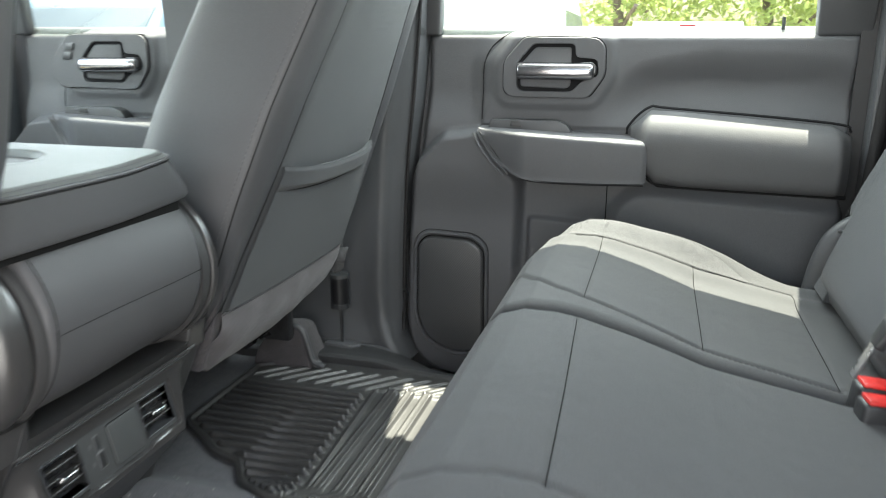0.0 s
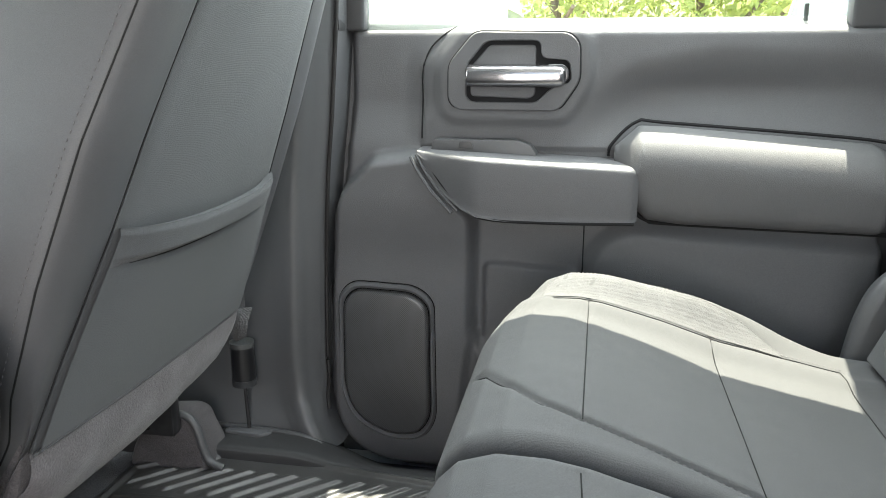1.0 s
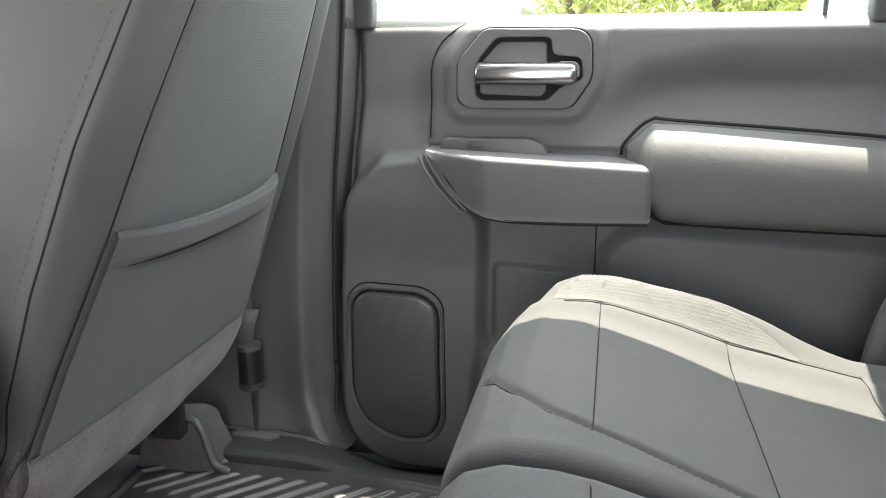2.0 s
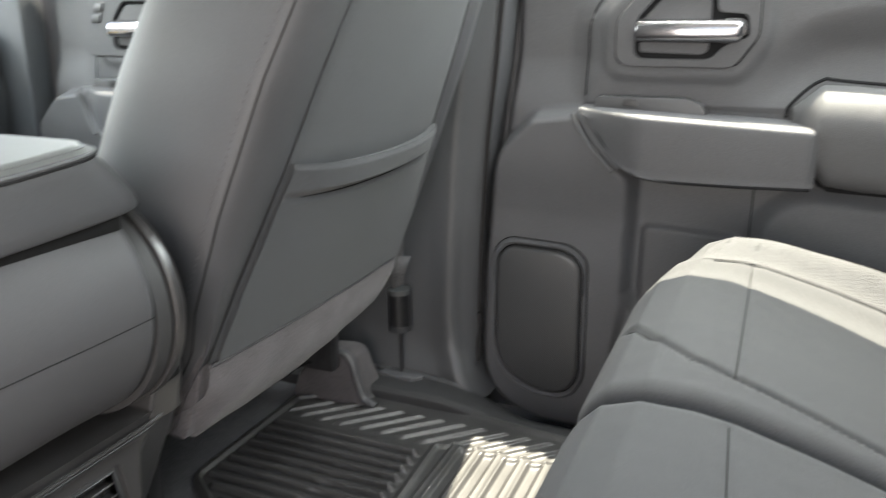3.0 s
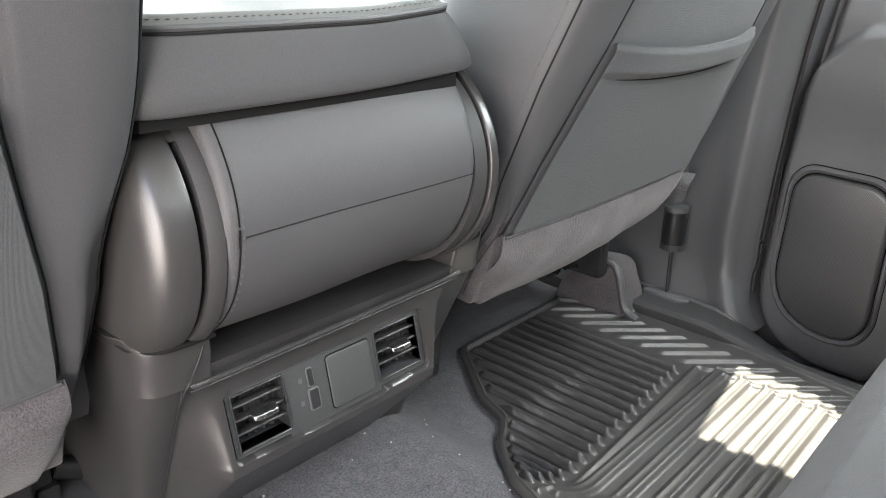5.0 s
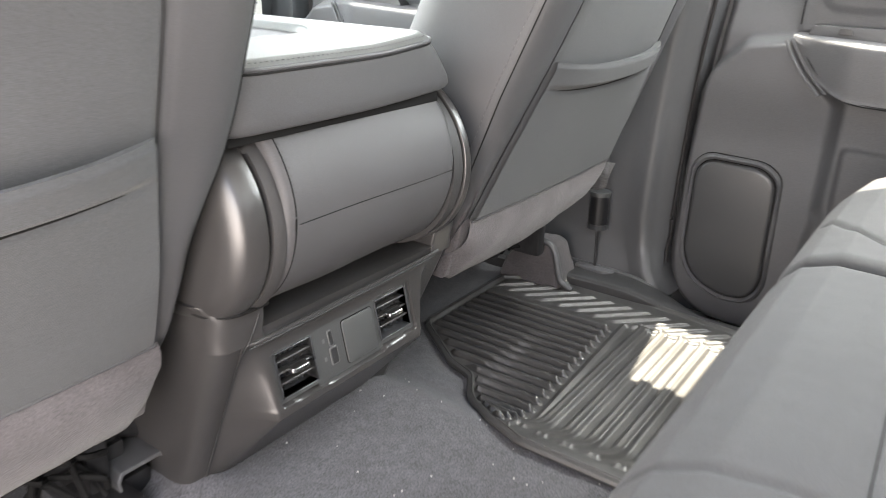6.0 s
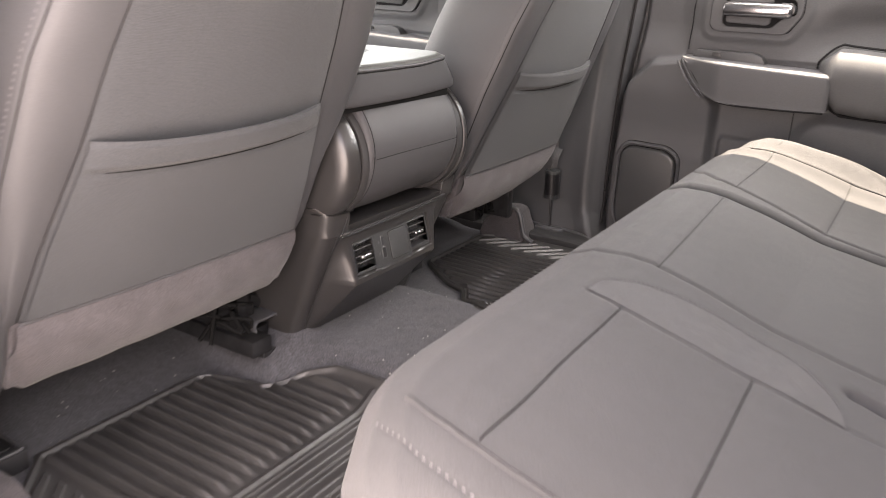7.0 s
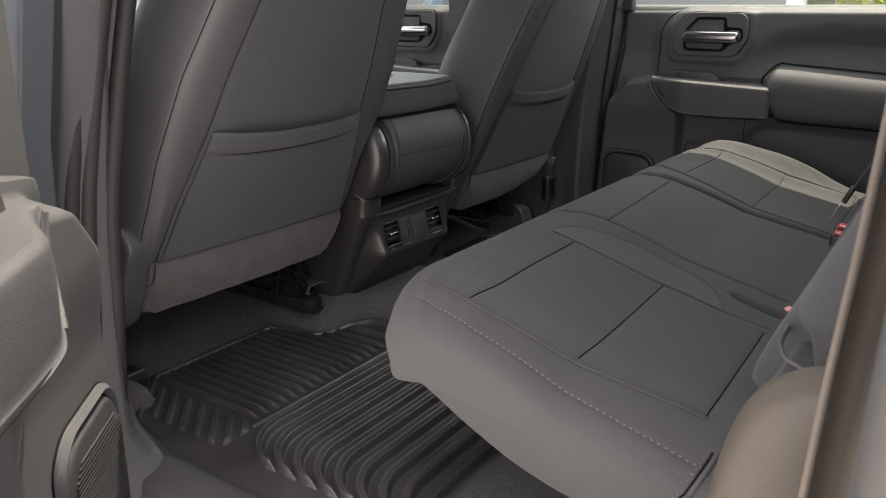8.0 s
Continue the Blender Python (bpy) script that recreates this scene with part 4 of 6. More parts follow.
for line, lo, hi, owner, off in ((PASS_IN, 0.228, 0.695, narrow, -0.006), (PASS_OUT, 0.228, 0.695, narrow, 0.006), (DRV_OUT, -0.695, 0.222, wide, -0.0035)):
    moved = [(x, y + off) for x, y in line]
    if owner is wide:
        part("piping", tube(on_top(moved, lo, hi, n=3), 0.0018, 8), BENCH_CLOTH, owner)
        continue
    part("stitching", stitches(on_top(moved, lo, hi), 0.0042, 0.0024, 0.0005), THREAD if owner is wide else THREAD_DARK, owner, "pale seat stitching", kind="stuff")
for arc, lo, hi, owner in ((PASS_ARC, 0.228, 0.695, narrow), (DRV_ARC, -0.695, 0.222, wide)):
    pts = [(p[0], p[1], bench_skin(p[0], p[1], lo, hi) + 0.0004) for p in arc]
    part("stitching", stitches(pts, 0.0035, 0.002, 0.0006), THREAD_DARK, owner, "pale seat stitching", kind="stuff")


def crescent(owner, arc, line, lo, hi):
    """The ribbed insert between a curved seam and a straight one."""
    a = [np.array(p[:2]) for p in arc]
    rows = []
    for p in a[1:-1]:
        x0 = p[0]
        y1 = float(np.interp(x0, [q[0] for q in line], [q[1] for q in line]))
        ys = [p[1] + (y1 - p[1]) * s for s in np.linspace(0.06, 0.94, 10)]
        rows.append([(x0, y, bench_skin(x0, y, lo, hi) + 0.0004) for y in ys])
    part("insert", grid(rows), CLOTH_TEX, owner, "ribbed cloth insert")


crescent(narrow, PASS_ARC, PASS_OUT, 0.228, 0.695)
crescent(wide, DRV_ARC, DRV_IN, -0.695, 0.222)
# stitched lines along the outer end of the wide cushion, with a sewn joint at its rear corner
joint = [(x, y, bench_skin(x, y, -0.695, 0.222) + 0.0006) for x, y in ((0.824, -0.650), (0.822, -0.664), (0.819, -0.676), (0.815, -0.686), (0.811, -0.692))] + [(0.808, -0.6955, 0.205), (0.803, -0.6955, 0.175)]
part("piping", tube(smooth_line(joint, 6), 0.0026, 8), BENCH_CLOTH, wide)
part("seam", tube(smooth_line([(x - 0.005, y, z) for x, y, z in joint], 6), 0.0013, 6), SEAM, wide)
part("stitching", stitches(smooth_line([(x - 0.010, y, z + 0.0003) for x, y, z in joint], 6), 0.0044, 0.003, 0.0006), THREAD, wide, "pale seat stitching", kind="stuff")
part("stitching", stitches(on_top(DRV_EDGE, -0.695, 0.222, -0.0002), 0.0048, 0.0028, 0.0007), THREAD, wide, "pale seat stitching", kind="stuff")
part("stitching", stitches(on_top([(x, y - 0.0036) for x, y in DRV_OUT if x < 0.68], -0.695, 0.222, 0.0013, 3), 0.0044, 0.0016, 0.0006), THREAD, wide, "pale seat stitching", kind="stuff")


def back_cushion(parent, lo, hi, ny, seams=()):
    """A backrest cushion: raked, rounded at its edges."""
    ys = np.linspace(lo, hi, ny)
    rings = []
    for y in ys:
        d = min(y - lo, hi - y)
        k = 1 - math.sqrt(max(0, 1 - (1 - min(max(d / 0.045, 0), 1)) ** 2))
        bol = 0.004 * float(ease(abs(y), 0.42, 0.58))
        ring = []
        for s in np.linspace(0, 1, 44):
            z0 = 0.262 + 0.099 * float(ease(abs(y), 0.575, 0.605))
            z = z0 + (0.922 - z0) * s
            x = 0.828 + 0.42 * (z - 0.29) - bol * float(ease(s, 0.0, 0.15)) + 0.03 * (1 - float(ease(s, 0, 0.06))) + 0.05 * float(ease(s, 0.94, 1)) + 0.04 * k
            for line in seams:
                x += 0.004 * math.exp(-(((z - line) / 0.004) ** 2))
            ring.append((x, y, z))
        ring += [(1.115, y, 0.93), (1.115, y, 0.60), (1.05, y, 0.30), (0.90, y, 0.24 + 0.012 * k)]
        rings.append(ring)
    return part("backrest", grid(rings, close_v=True, cap=True), CLOTH, parent, "raked grey cloth backrest", angle=60)


b1 = back_cushion(bench, 0.228, 0.665, 60, (0.46, 0.62))
b2 = back_cushion(bench, -0.665, 0.222, 110, (0.46, 0.62))


def back_edge(owner, y, sgn):
    pts = [(0.828 + 0.42 * (z - 0.29) - 0.004 * float(ease((z - 0.262) / 0.66, 0.0, 0.15)) + 0.0015, y, z) for z in np.linspace(0.385, 0.86, 40)]
    part("stitching", stitches(pts, 0.004, 0.003, 0.0005, (0.0, 0, 0)), THREAD_DARK, owner, "pale seat stitching", kind="stuff")


def back_piping(owner, sgn):
    pts = []
    for y in np.linspace(0.600, 0.655, 20):
        z0 = 0.262 + 0.099 * float(ease(y, 0.575, 0.605))
        d = 0.665 - y
        k = 1 - math.sqrt(max(0, 1 - (1 - min(max(d / 0.045, 0), 1)) ** 2))
        z = z0 + 0.004 - 0.012 * (y - 0.6) / 0.055
        pts.append((0.828 + 0.42 * (z - 0.29) + 0.004 + 0.04 * k, sgn * y, z))
    end = pts[-1]
    pts += [(end[0] + 0.02 * q, sgn * (0.655 + 0.009 * min(q, 1)), end[2] - 0.004 * q) for q in (0.5, 1, 2, 3)]
    part("piping", tube(smooth_line(pts, 3), 0.0026, 8), VINYL, owner)


def back_flap(owner, sgn):
    """The stitched flap that closes the backrest below its outer hem."""
    bm = prism(rounded([(0.835, 0.258), (0.874, 0.352), (0.93, 0.352), (0.91, 0.258)], 0.008), "y", 0.565, 0.640, 0.01, 3)
    flap = part("flap", flipped(bm, sgn), CLOTH, owner, "stitched cloth flap below the hem")
    line = [(0.838 + 0.415 * (z - 0.262) + 0.0015, sgn * 0.624, z) for z in np.linspace(0.27, 0.345, 16)]
    part("stitching", stitches(line, 0.0045, 0.003, 0.0007), THREAD_DARK, flap, "pale seat stitching", kind="stuff")


back_flap(b1, 1)
back_flap(b2, -1)
back_piping(b1, 1)
back_piping(b2, -1)
back_edge(b1, 0.622, 1)
back_edge(b2, -0.622, -1)
# metal support frame below the cushions
legs = thing("bench_frame", (0.7, 0, 0), "black steel frame that carries the folding bench", "seat frame")
for y in (-0.55, -0.1, 0.34, 0.56):
    part("leg", tube(smooth_line([(0.62, y, 0.155), (0.64, y, 0.08), (0.70, y, 0.0)], 6), 0.012, 8), BLACK, legs)
for y in (-0.33, 0.45):
    part("crossbar", tube([(0.66, y - 0.22, 0.13), (0.66, y + 0.22, 0.13)], 0.012, 8), BLACK, legs)
storage = thing("storage_bin", (0.9, 0, 0), "dark moulded bin wall under the bench", "storage bin")
part("bin", box((0.84, -0.68, 0.0), (1.1, 0.68, 0.10), 0.012), BLACK, storage)


def buckle(x, y, z, yaw, tilt, label):
    t = thing("belt_buckle", (x, y, z), label, "seat belt buckle", "seat belt buckles")
    m = pose(x, y, z, 0, tilt, yaw)

    def put(nm, bm, mat, parent=t, lab=""):
        bmesh.ops.transform(bm, matrix=m, verts=bm.verts)
        return part(nm, bm, mat, parent, lab)

    body = put("body", box((-0.026, -0.016, -0.07), (0.026, 0.016, 0.004), 0.006, 3), BLACK)
    put("button", box((-0.022, -0.013, 0.002), (0.022, 0.013, 0.0085), 0.003), RED, body, "red release button")
    put("strap", box((-0.022, -0.004, -0.14), (0.022, 0.004, -0.06), 0.002), WEB)
    return t


buckle(0.830, 0.186, 0.262, 6, 5, "black seat belt buckle with red button, between the cushions")
buckle(0.832, 0.219, 0.268, 4, 5, "black seat belt buckle with red button, beside its twin")
buckle(0.806, -0.236, 0.236, 52, -22, "black seat belt buckle with red button, leaning on the cushion")
# belt tongue at the middle of the bench
tongue = thing("belt_tongue", (0.82, 0.2, 0.3), "steel seat belt tongue lying against the backrest above a buckle", "seat belt")
part("plate", prism(rounded([(0.796, 0.288), (0.799, 0.287), (0.818, 0.333), (0.815, 0.334)], 0.001), "y", 0.192, 0.207, 0.001), STEEL, tongue, "steel latch plate")
part("grip", prism(rounded([(0.811, 0.326), (0.820, 0.322), (0.832, 0.350), (0.823, 0.354)], 0.003), "y", 0.186, 0.213, 0.003), BLACK, tongue, "black plastic grip")
part("webbing", prism([(0.822, 0.346), (0.825, 0.345), (0.87, 0.44), (0.867, 0.441)], "y", 0.178, 0.22, 0.001), WEB, tongue)

# ---- floor mats ----
MAT_P = ([(-0.178, 0.40), (-0.172, 0.375), (-0.118, 0.335), (-0.07, 0.298), (-0.02, 0.280), (0.01, 0.232), (0.048, 0.190), (0.095, 0.142), (0.15, 0.117), (0.46, 0.112)], [(-0.178, 0.63), (-0.14, 0.655), (-0.09, 0.668), (-0.05, 0.70), (0.06, 0.698), (0.29, 0.672), (0.46, 0.665)])
MAT_D = ([(-0.175, 0.31), (-0.165, 0.285), (-0.12, 0.268), (-0.066, 0.258), (-0.03, 0.205), (0.02, 0.18), (0.08, 0.178), (0.46, 0.175)], [(-0.175, 0.575), (-0.12, 0.63), (-0.085, 0.675), (-0.06, 0.694), (0.058, 0.722), (0.204, 0.76), (0.46, 0.745)])


def floor_mat(side, curves, out0, slant_to, rear_to, rib, label):
    xs = np.linspace(-0.178, 0.46, 340)
    inner = np.interp(xs, *zip(*curves[0]))
    outer = np.interp(xs, *zip(*curves[1]))
    k = np.ones(9) / 9
    inner = np.convolve(np.pad(inner, 4, "edge"), k, "valid")
    outer = np.convolve(np.pad(outer, 4, "edge"), k, "valid")
    v = np.linspace(0, 1, 400)
    X = np.repeat(xs[:, None], 400, 1)
    Y = inner[:, None] + (outer - inner)[:, None] * v[None]
    E = np.minimum(np.minimum(Y - inner[:, None], outer[:, None] - Y), X + 0.178)
    Z = floor_z(X, Y) + 0.007
    # rim
    Z = Z + 0.006 * np.exp(-(((E - 0.004) / 0.004) ** 2)) - 0.006 * (E < 0.0015)
    field = ease(E, 0.012, 0.02)
    # ribs fore and aft on the front field, slanted ones along the sill, broad ones across the rear field
    stop = 0.082 + (0.055 * (0.536 - Y) if side > 0 else 0.004)
    front = (1 - ease(X - stop, -0.006 if side > 0 else -0.022, 0.006 if side > 0 else 0.010)) * (1 - ease(Y, out0 - 0.014, out0 - 0.006)) * field
    saw = np.mod(Y / 0.0225, 1.0)
    ridge = ease(saw, 0.14, 0.24) * (1 - ease(saw, 0.44, 0.56))
    Z = Z + 0.009 * ridge * front
    slant = ease(Y, out0 + 0.002, out0 + 0.01) * (1 - ease(X, slant_to, slant_to + 0.01)) * (1 - ease(np.maximum(Y - outer[:, None] + 0.026, Y - out0 - 0.075), 0.0, 0.008)) * field
    s2 = np.mod((X - Y) / 0.035, 1.0)
    Z = Z + (0.0045 if side > 0 else 0.0055) * slant * ease(s2, 0.12, 0.22) * (1 - ease(s2, 0.55, 0.65))
    rear = ease(X, 0.112, 0.118) * (1 - ease(Y, rear_to - 0.012, rear_to)) * ease(Y, inner[:, None] + 0.03, inner[:, None] + 0.045) * field
    if side < 0:
        # on this mat each broad rib bends round towards the rear beside the sill
        deep = X - 0.112 - (0.1 - np.sqrt(0.01 - np.clip(Y - 0.565, 0, 0.0985) ** 2))
        rear = ease(deep, 0.0, 0.006) * (1 - ease(Y, 0.660, 0.667)) * ease(Y, inner[:, None] + 0.03, inner[:, None] + 0.045) * field
    else:
        deep = X - 0.112
    saw3 = np.mod(deep / (0.0345 if side > 0 else 0.040), 1.0)
    Z = Z + rib * rear * ease(saw3, 0.12, 0.28) * (1 - ease(saw3, 0.62, 0.8)) + 0.2 * rib * rear * (groove(saw3 - 0.3, 0.04) + groove(saw3 - 0.6, 0.04))
    # a raised frame round the rear field
    Z = Z + 0.004 * np.exp(-(((X - stop - 0.016) / 0.004) ** 2)) * (Y < out0 + 0.01) * field
    bump_end = (np.exp(-(((X - stop + 0.004) / 0.005) ** 2)) + 0.7 * np.exp(-(((X - stop + 0.026) / 0.004) ** 2))) * np.exp(-(((saw - 0.42) / 0.22) ** 2)) * (Y < out0 - 0.01) * field
    Z = Z + (0.0014 if side > 0 else 0.0) * bump_end
    t = thing("floor_mat", (0.1, side * 0.45, 0.01), label, "floor mat", "floor mats")
    sheet = grid(np.stack([X, Y, Z], -1))
    part("mat", flipped(sheet, side), RUBBER, t, angle=180)
    border = [(float(x), float(y) + 0.001, float(floor_z(x, y)) + 0.006) for x, y in zip(xs[::4], inner[::4])]
    border2 = [(float(x), float(y) - 0.001, float(floor_z(x, y)) + 0.006) for x, y in zip(xs[::4], outer[::4])]
    nose = [(-0.178, float(y), float(floor_z(-0.178, y)) + 0.006) for y in np.linspace(inner[0], outer[0], 20)]
    part("rim", flipped(tube(border[::-1] + nose[1:-1] + border2, 0.0055, 8), side), RUBBER, t, "rounded rubber rim")


floor_mat(1, MAT_P, 0.575, 0.31, 0.60, 0.005, "black ribbed rubber floor mat with a patch of sunlight")
floor_mat(-1, MAT_D, 0.585, 0.10, 0.655, 0.011, "black ribbed rubber floor mat, dusty, beside the open door")


# ---- front seats ----
def front_seat(y0, x0, lean, label):
    t = thing("front_seat", (x0, y0, 0), label, "car seat", "front seats")

    def axis(z):
        return x0 + (z - 0.27) * lean

    def half(z):
        return (0.013 * (1 - float(ease(z, 0.27, 0.36))) if y0 < 0 else 0.0) + float(np.interp(z, [0.24, 0.29, 0.34, 0.44, 0.56, 0.66, 0.85, 0.95], [0.224, 0.227, 0.240, 0.242, 0.230, 0.204, 0.155, 0.125]))

    def seam(z):
        return float(np.interp(z, [0.26, 0.29, 0.36, 0.47, 0.56, 0.68, 0.95], [0.212, 0.209, 0.198, 0.172, 0.158, 0.13, 0.09]))

    rows = []
    for z in np.linspace(0.195, 0.95, 54):
        w, sw = half(z), seam(z)
        low = 1 - float(ease(z, 0.22, 0.30))
        top = float(ease(z, 0.90, 0.95))
        right = [(0, 0.0), (sw * 0.5, 0.0), (sw - 0.012, -0.001), (sw - 0.003, -0.0008), (sw + 0.002, 0.0), (sw + 0.007, 0.0006), ((sw + w) / 2 + 0.002, 0.001), (w - 0.012, -0.005), (w - 0.003, -0.014), (w + 0.001, -0.024), (w + 0.006, -0.06), (w + 0.007, -0.11), (w + 0.002, -0.155), (w - 0.018, -0.188), (w - 0.05, -0.2), (w - 0.09, -0.18), (0, -0.15)]
        right = [(max(u, 0) if i else 0, v * (1 - 0.55 * top) - 0.014 * low - 0.02 * top) for i, (u, v) in enumerate(right)]
        wide_in = 0.014 * float(ease(z, 0.36, 0.50)) / w if y0 < 0 else 0.0
        ring = [(u * (1 + wide_in), v) for u, v in right] + [(-u, v) for u, v in right[-2:0:-1]]
        pts = smooth_line(ring + ring[:1], 3)[:-1]
        rows.append([(axis(z) + p[1], y0 + p[0], z - 0.25 * p[1] * 0) for p in pts])
    back = part("backrest", grid(rows, close_v=True, cap=True), VINYL, t, "grey seat back with stitched edges", angle=70)
    # rear panel inside its seam
    rows = []
    for z in np.linspace(0.272, 0.94, 60):
        sw = seam(z) - 0.001
        us = np.linspace(-sw, sw, 40)
        rows.append([(axis(z) + 0.0022 + 0.005 * (1 - (u / sw) ** 2) - 0.0020 * (1 - float(ease(sw - abs(u), 0, 0.012))) + 0.0012 * noise.noise((u * 12, z * 12, y0)), y0 + u, z) for u in us])
    panel = part("back_panel", grid(rows), CLOTH, t, "smooth grey cloth back panel")
    for sgn in (-1, 1):
        line = [(axis(z) - 0.0001, y0 + sgn * (seam(z) + 0.0014), z) for z in np.linspace(0.275, 0.92, 60)]
        part("piping", tube(line, 0.0007, 6), SEAM_SOFT, panel)
        rim_seam, rim_thread = [], []
        for z in np.linspace(0.25, 0.9, 80):
            drop = 0.014 * (1 - float(ease(z, 0.22, 0.30)))
            grow = 1 + (0.014 * float(ease(z, 0.36, 0.50)) / half(z) if y0 < 0 and sgn > 0 else 0.0)
            rim_seam.append((axis(z) - 0.0135 - drop, y0 + sgn * grow * (half(z) - 0.0026), z))
            rim_thread.append((axis(z) - 0.0236 - drop, y0 + sgn * grow * (half(z) + 0.0014), z))
        part("stitching", stitches(rim_thread, 0.0048, 0.0026, 0.0005), THREAD_DARK, back, "pale seat stitching", kind="stuff")
        part("edge_seam", tube(rim_seam, 0.0009, 6), SEAM_SOFT, back)
    # map pocket with a soft rolled hem
    rows = []
    for s in np.concatenate([np.linspace(0, 0.78, 14), np.linspace(0.79, 1, 30)]):
        ring = []
        for u in np.linspace(-1, 1, 40):
            ztop = 0.472 + 0.006 * u * u - 0.004 * (1 - u * u)
            z = 0.276 + (ztop - 0.276) * s
            sw = seam(z) - 0.004
            out = 0.004 + 0.010 * s * (1 - u**4) + 0.008 * float(ease(z, ztop - 0.034, ztop - 0.026)) * (1 - u**6) - 0.003 * float(ease(z, ztop - 0.008, ztop)) - 0.004 * math.exp(-(((ztop - z - 0.034) / 0.004) ** 2)) * (1 - u**6)
            ring.append((axis(z) + 0.004 + 0.005 * (1 - u * u) + out, y0 + u * sw, z))
        rows.append(ring)
    rows.append([(x - 0.012, y, z - 0.002) for x, y, z in rows[-1]])
    hem = []
    for u in np.linspace(-0.84, 0.84, 40):
        z = 0.438 + 0.006 * u * u - 0.004 * (1 - u * u)
        hem.append((axis(z) + 0.0075 + 0.005 * (1 - u * u) + 0.0085 * (1 - u**4) - 0.0035 * (1 - u**6), y0 + u * (seam(z) - 0.004), z))
    pocket = part("pocket", grid(rows), CLOTH, panel, "elastic-topped map pocket", angle=70)
    part("hem_seam", tube([(x - 0.0012, y, z) for x, y, z in hem], 0.0015, 6), SEAM, pocket)
    # felt skirt below the panel
    rows = []
    for s in np.linspace(0, 1, 14):
        ring = []
        for u in np.linspace(-1, 1, 40):
            rise = max(u, 0) if y0 > 0 else 0.0
            bottom = 0.176 + 0.02 * rise + 0.075 * float(ease(rise, 0.72, 1.0)) ** 1.5 + 0.03 * float(ease(abs(u), 0.9, 1.0)) ** 2
            z = 0.274 - s * (0.274 - bottom)
            x = x0 + 0.004 + 0.006 * (1 - u * u) + 0.012 * math.sin(math.pi * s) - 0.042 * s**1.6
            x += 0.003 * noise.noise((u * 5, s * 3, y0 * 7)) - 0.012 * float(ease(abs(u), 0.86, 1.0)) ** 2 * s
            ring.append((x, y0 + u * (0.214 + 0.006 * s), z))
        rows.append(ring)
    rows.append([(x - 0.05, y, z + 0.02) for x, y, z in rows[-1]])
    rows.append([(x - 0.05, y, z + 0.05) for x, y, z in rows[-1]])
    part("skirt", grid(rows), FELT, t, "fuzzy grey felt skirt", angle=70)
    for sgn in (-1, 1):
        a, b = y0 + sgn * 0.196, y0 + sgn * 0.2165
        side_poly = rounded([(x0 + 0.0, 0.29), (x0 - 0.012, 0.235), (x0 - 0.034, 0.205 if y0 > 0 and sgn > 0 else 0.182), (x0 - 0.24, 0.2), (x0 - 0.24, 0.30)], 0.006)
        part("skirt_side", prism(side_poly, "y", min(a, b), max(a, b), 0.004), FELT, t)
    part("skirt_hem", tube([(x0 + 0.005 + 0.006 * (1 - u * u), y0 + u * 0.211, 0.272) for u in np.linspace(-1, 1, 30)], 0.002, 6), VINYL, t)
    # seat cushion, base and head restraint
    rows = []
    for x in np.linspace(-0.56, -0.06, 30):
        e = min(x + 0.56, 0.06) / 0.06
        r = []
        for u, zz in ((-0.25, 0.20), (-0.262, 0.27), (-0.25, 0.33), (-0.20, 0.35), (-0.12, 0.325), (0, 0.318), (0.12, 0.325), (0.20, 0.35), (0.25, 0.33), (0.262, 0.27), (0.25, 0.20)):
            r.append((x0 + x, y0 + u * (0.9 + 0.1 * e), 0.2 + (zz - 0.2) * (0.6 + 0.4 * e)))
        rows.append([tuple(q) for q in smooth_line(r, 3)])
    part("cushion", grid(rows, cap=True), VINYL, t, "grey seat cushion", angle=70)
    if y0 < 0:
        poly = rounded([(-0.04, 0.335), (-0.021, 0.305), (-0.040, 0.26), (-0.062, 0.204), (-0.085, 0.164), (-0.125, 0.142), (-0.5, 0.142), (-0.5, 0.31), (-0.14, 0.335)], 0.012)
        part("side_shield", prism(poly, "y", y0 - 0.262, y0 - 0.215, 0.008, 3), PLASTIC, t, "rounded plastic side shield")
    else:
        part("side_shield", box((x0 - 0.50, y0 - 0.265, 0.19), (x0 - 0.035, y0 - 0.217, 0.322), 0.02, 4), PLASTIC, t, "rounded plastic side shield")
    part("side_shield", box((x0 - 0.50, y0 + 0.225, 0.19), (x0 - 0.10, y0 + 0.255, 0.27), 0.014, 3), BLACK, t)
    xh = axis(1.0)
    part("head_restraint", box((xh - 0.13, y0 - 0.13, 0.985), (xh - 0.02, y0 + 0.13, 1.07), 0.03, 4), VINYL, t)
    for u in (-0.06, 0.06):
        part("post", tube([(axis(0.93) - 0.07, y0 + u, 0.93), (xh - 0.075, y0 + u, 1.0)], 0.006, 8), CHROME, t)
    # runners and dark mechanism underneath
    for u in (-0.2, 0.2):
        end = (0.19 if u > 0 else 0.11) if y0 > 0 else (0.06 if u > 0 else 0.2)
        part("runner", box((x0 - 0.5, y0 + u - 0.022, 0.045), (x0 - end, y0 + u + 0.022, 0.075), 0.004), GREASY, t)
        part("riser", box((x0 - 0.42, y0 + u - 0.012, 0.07), (x0 - (0.24 if y0 + u < -0.5 else 0.10), y0 + u + 0.012, 0.20), 0.004), GREASY, t)
    mo = 0.06 if y0 > 0 else 0.0
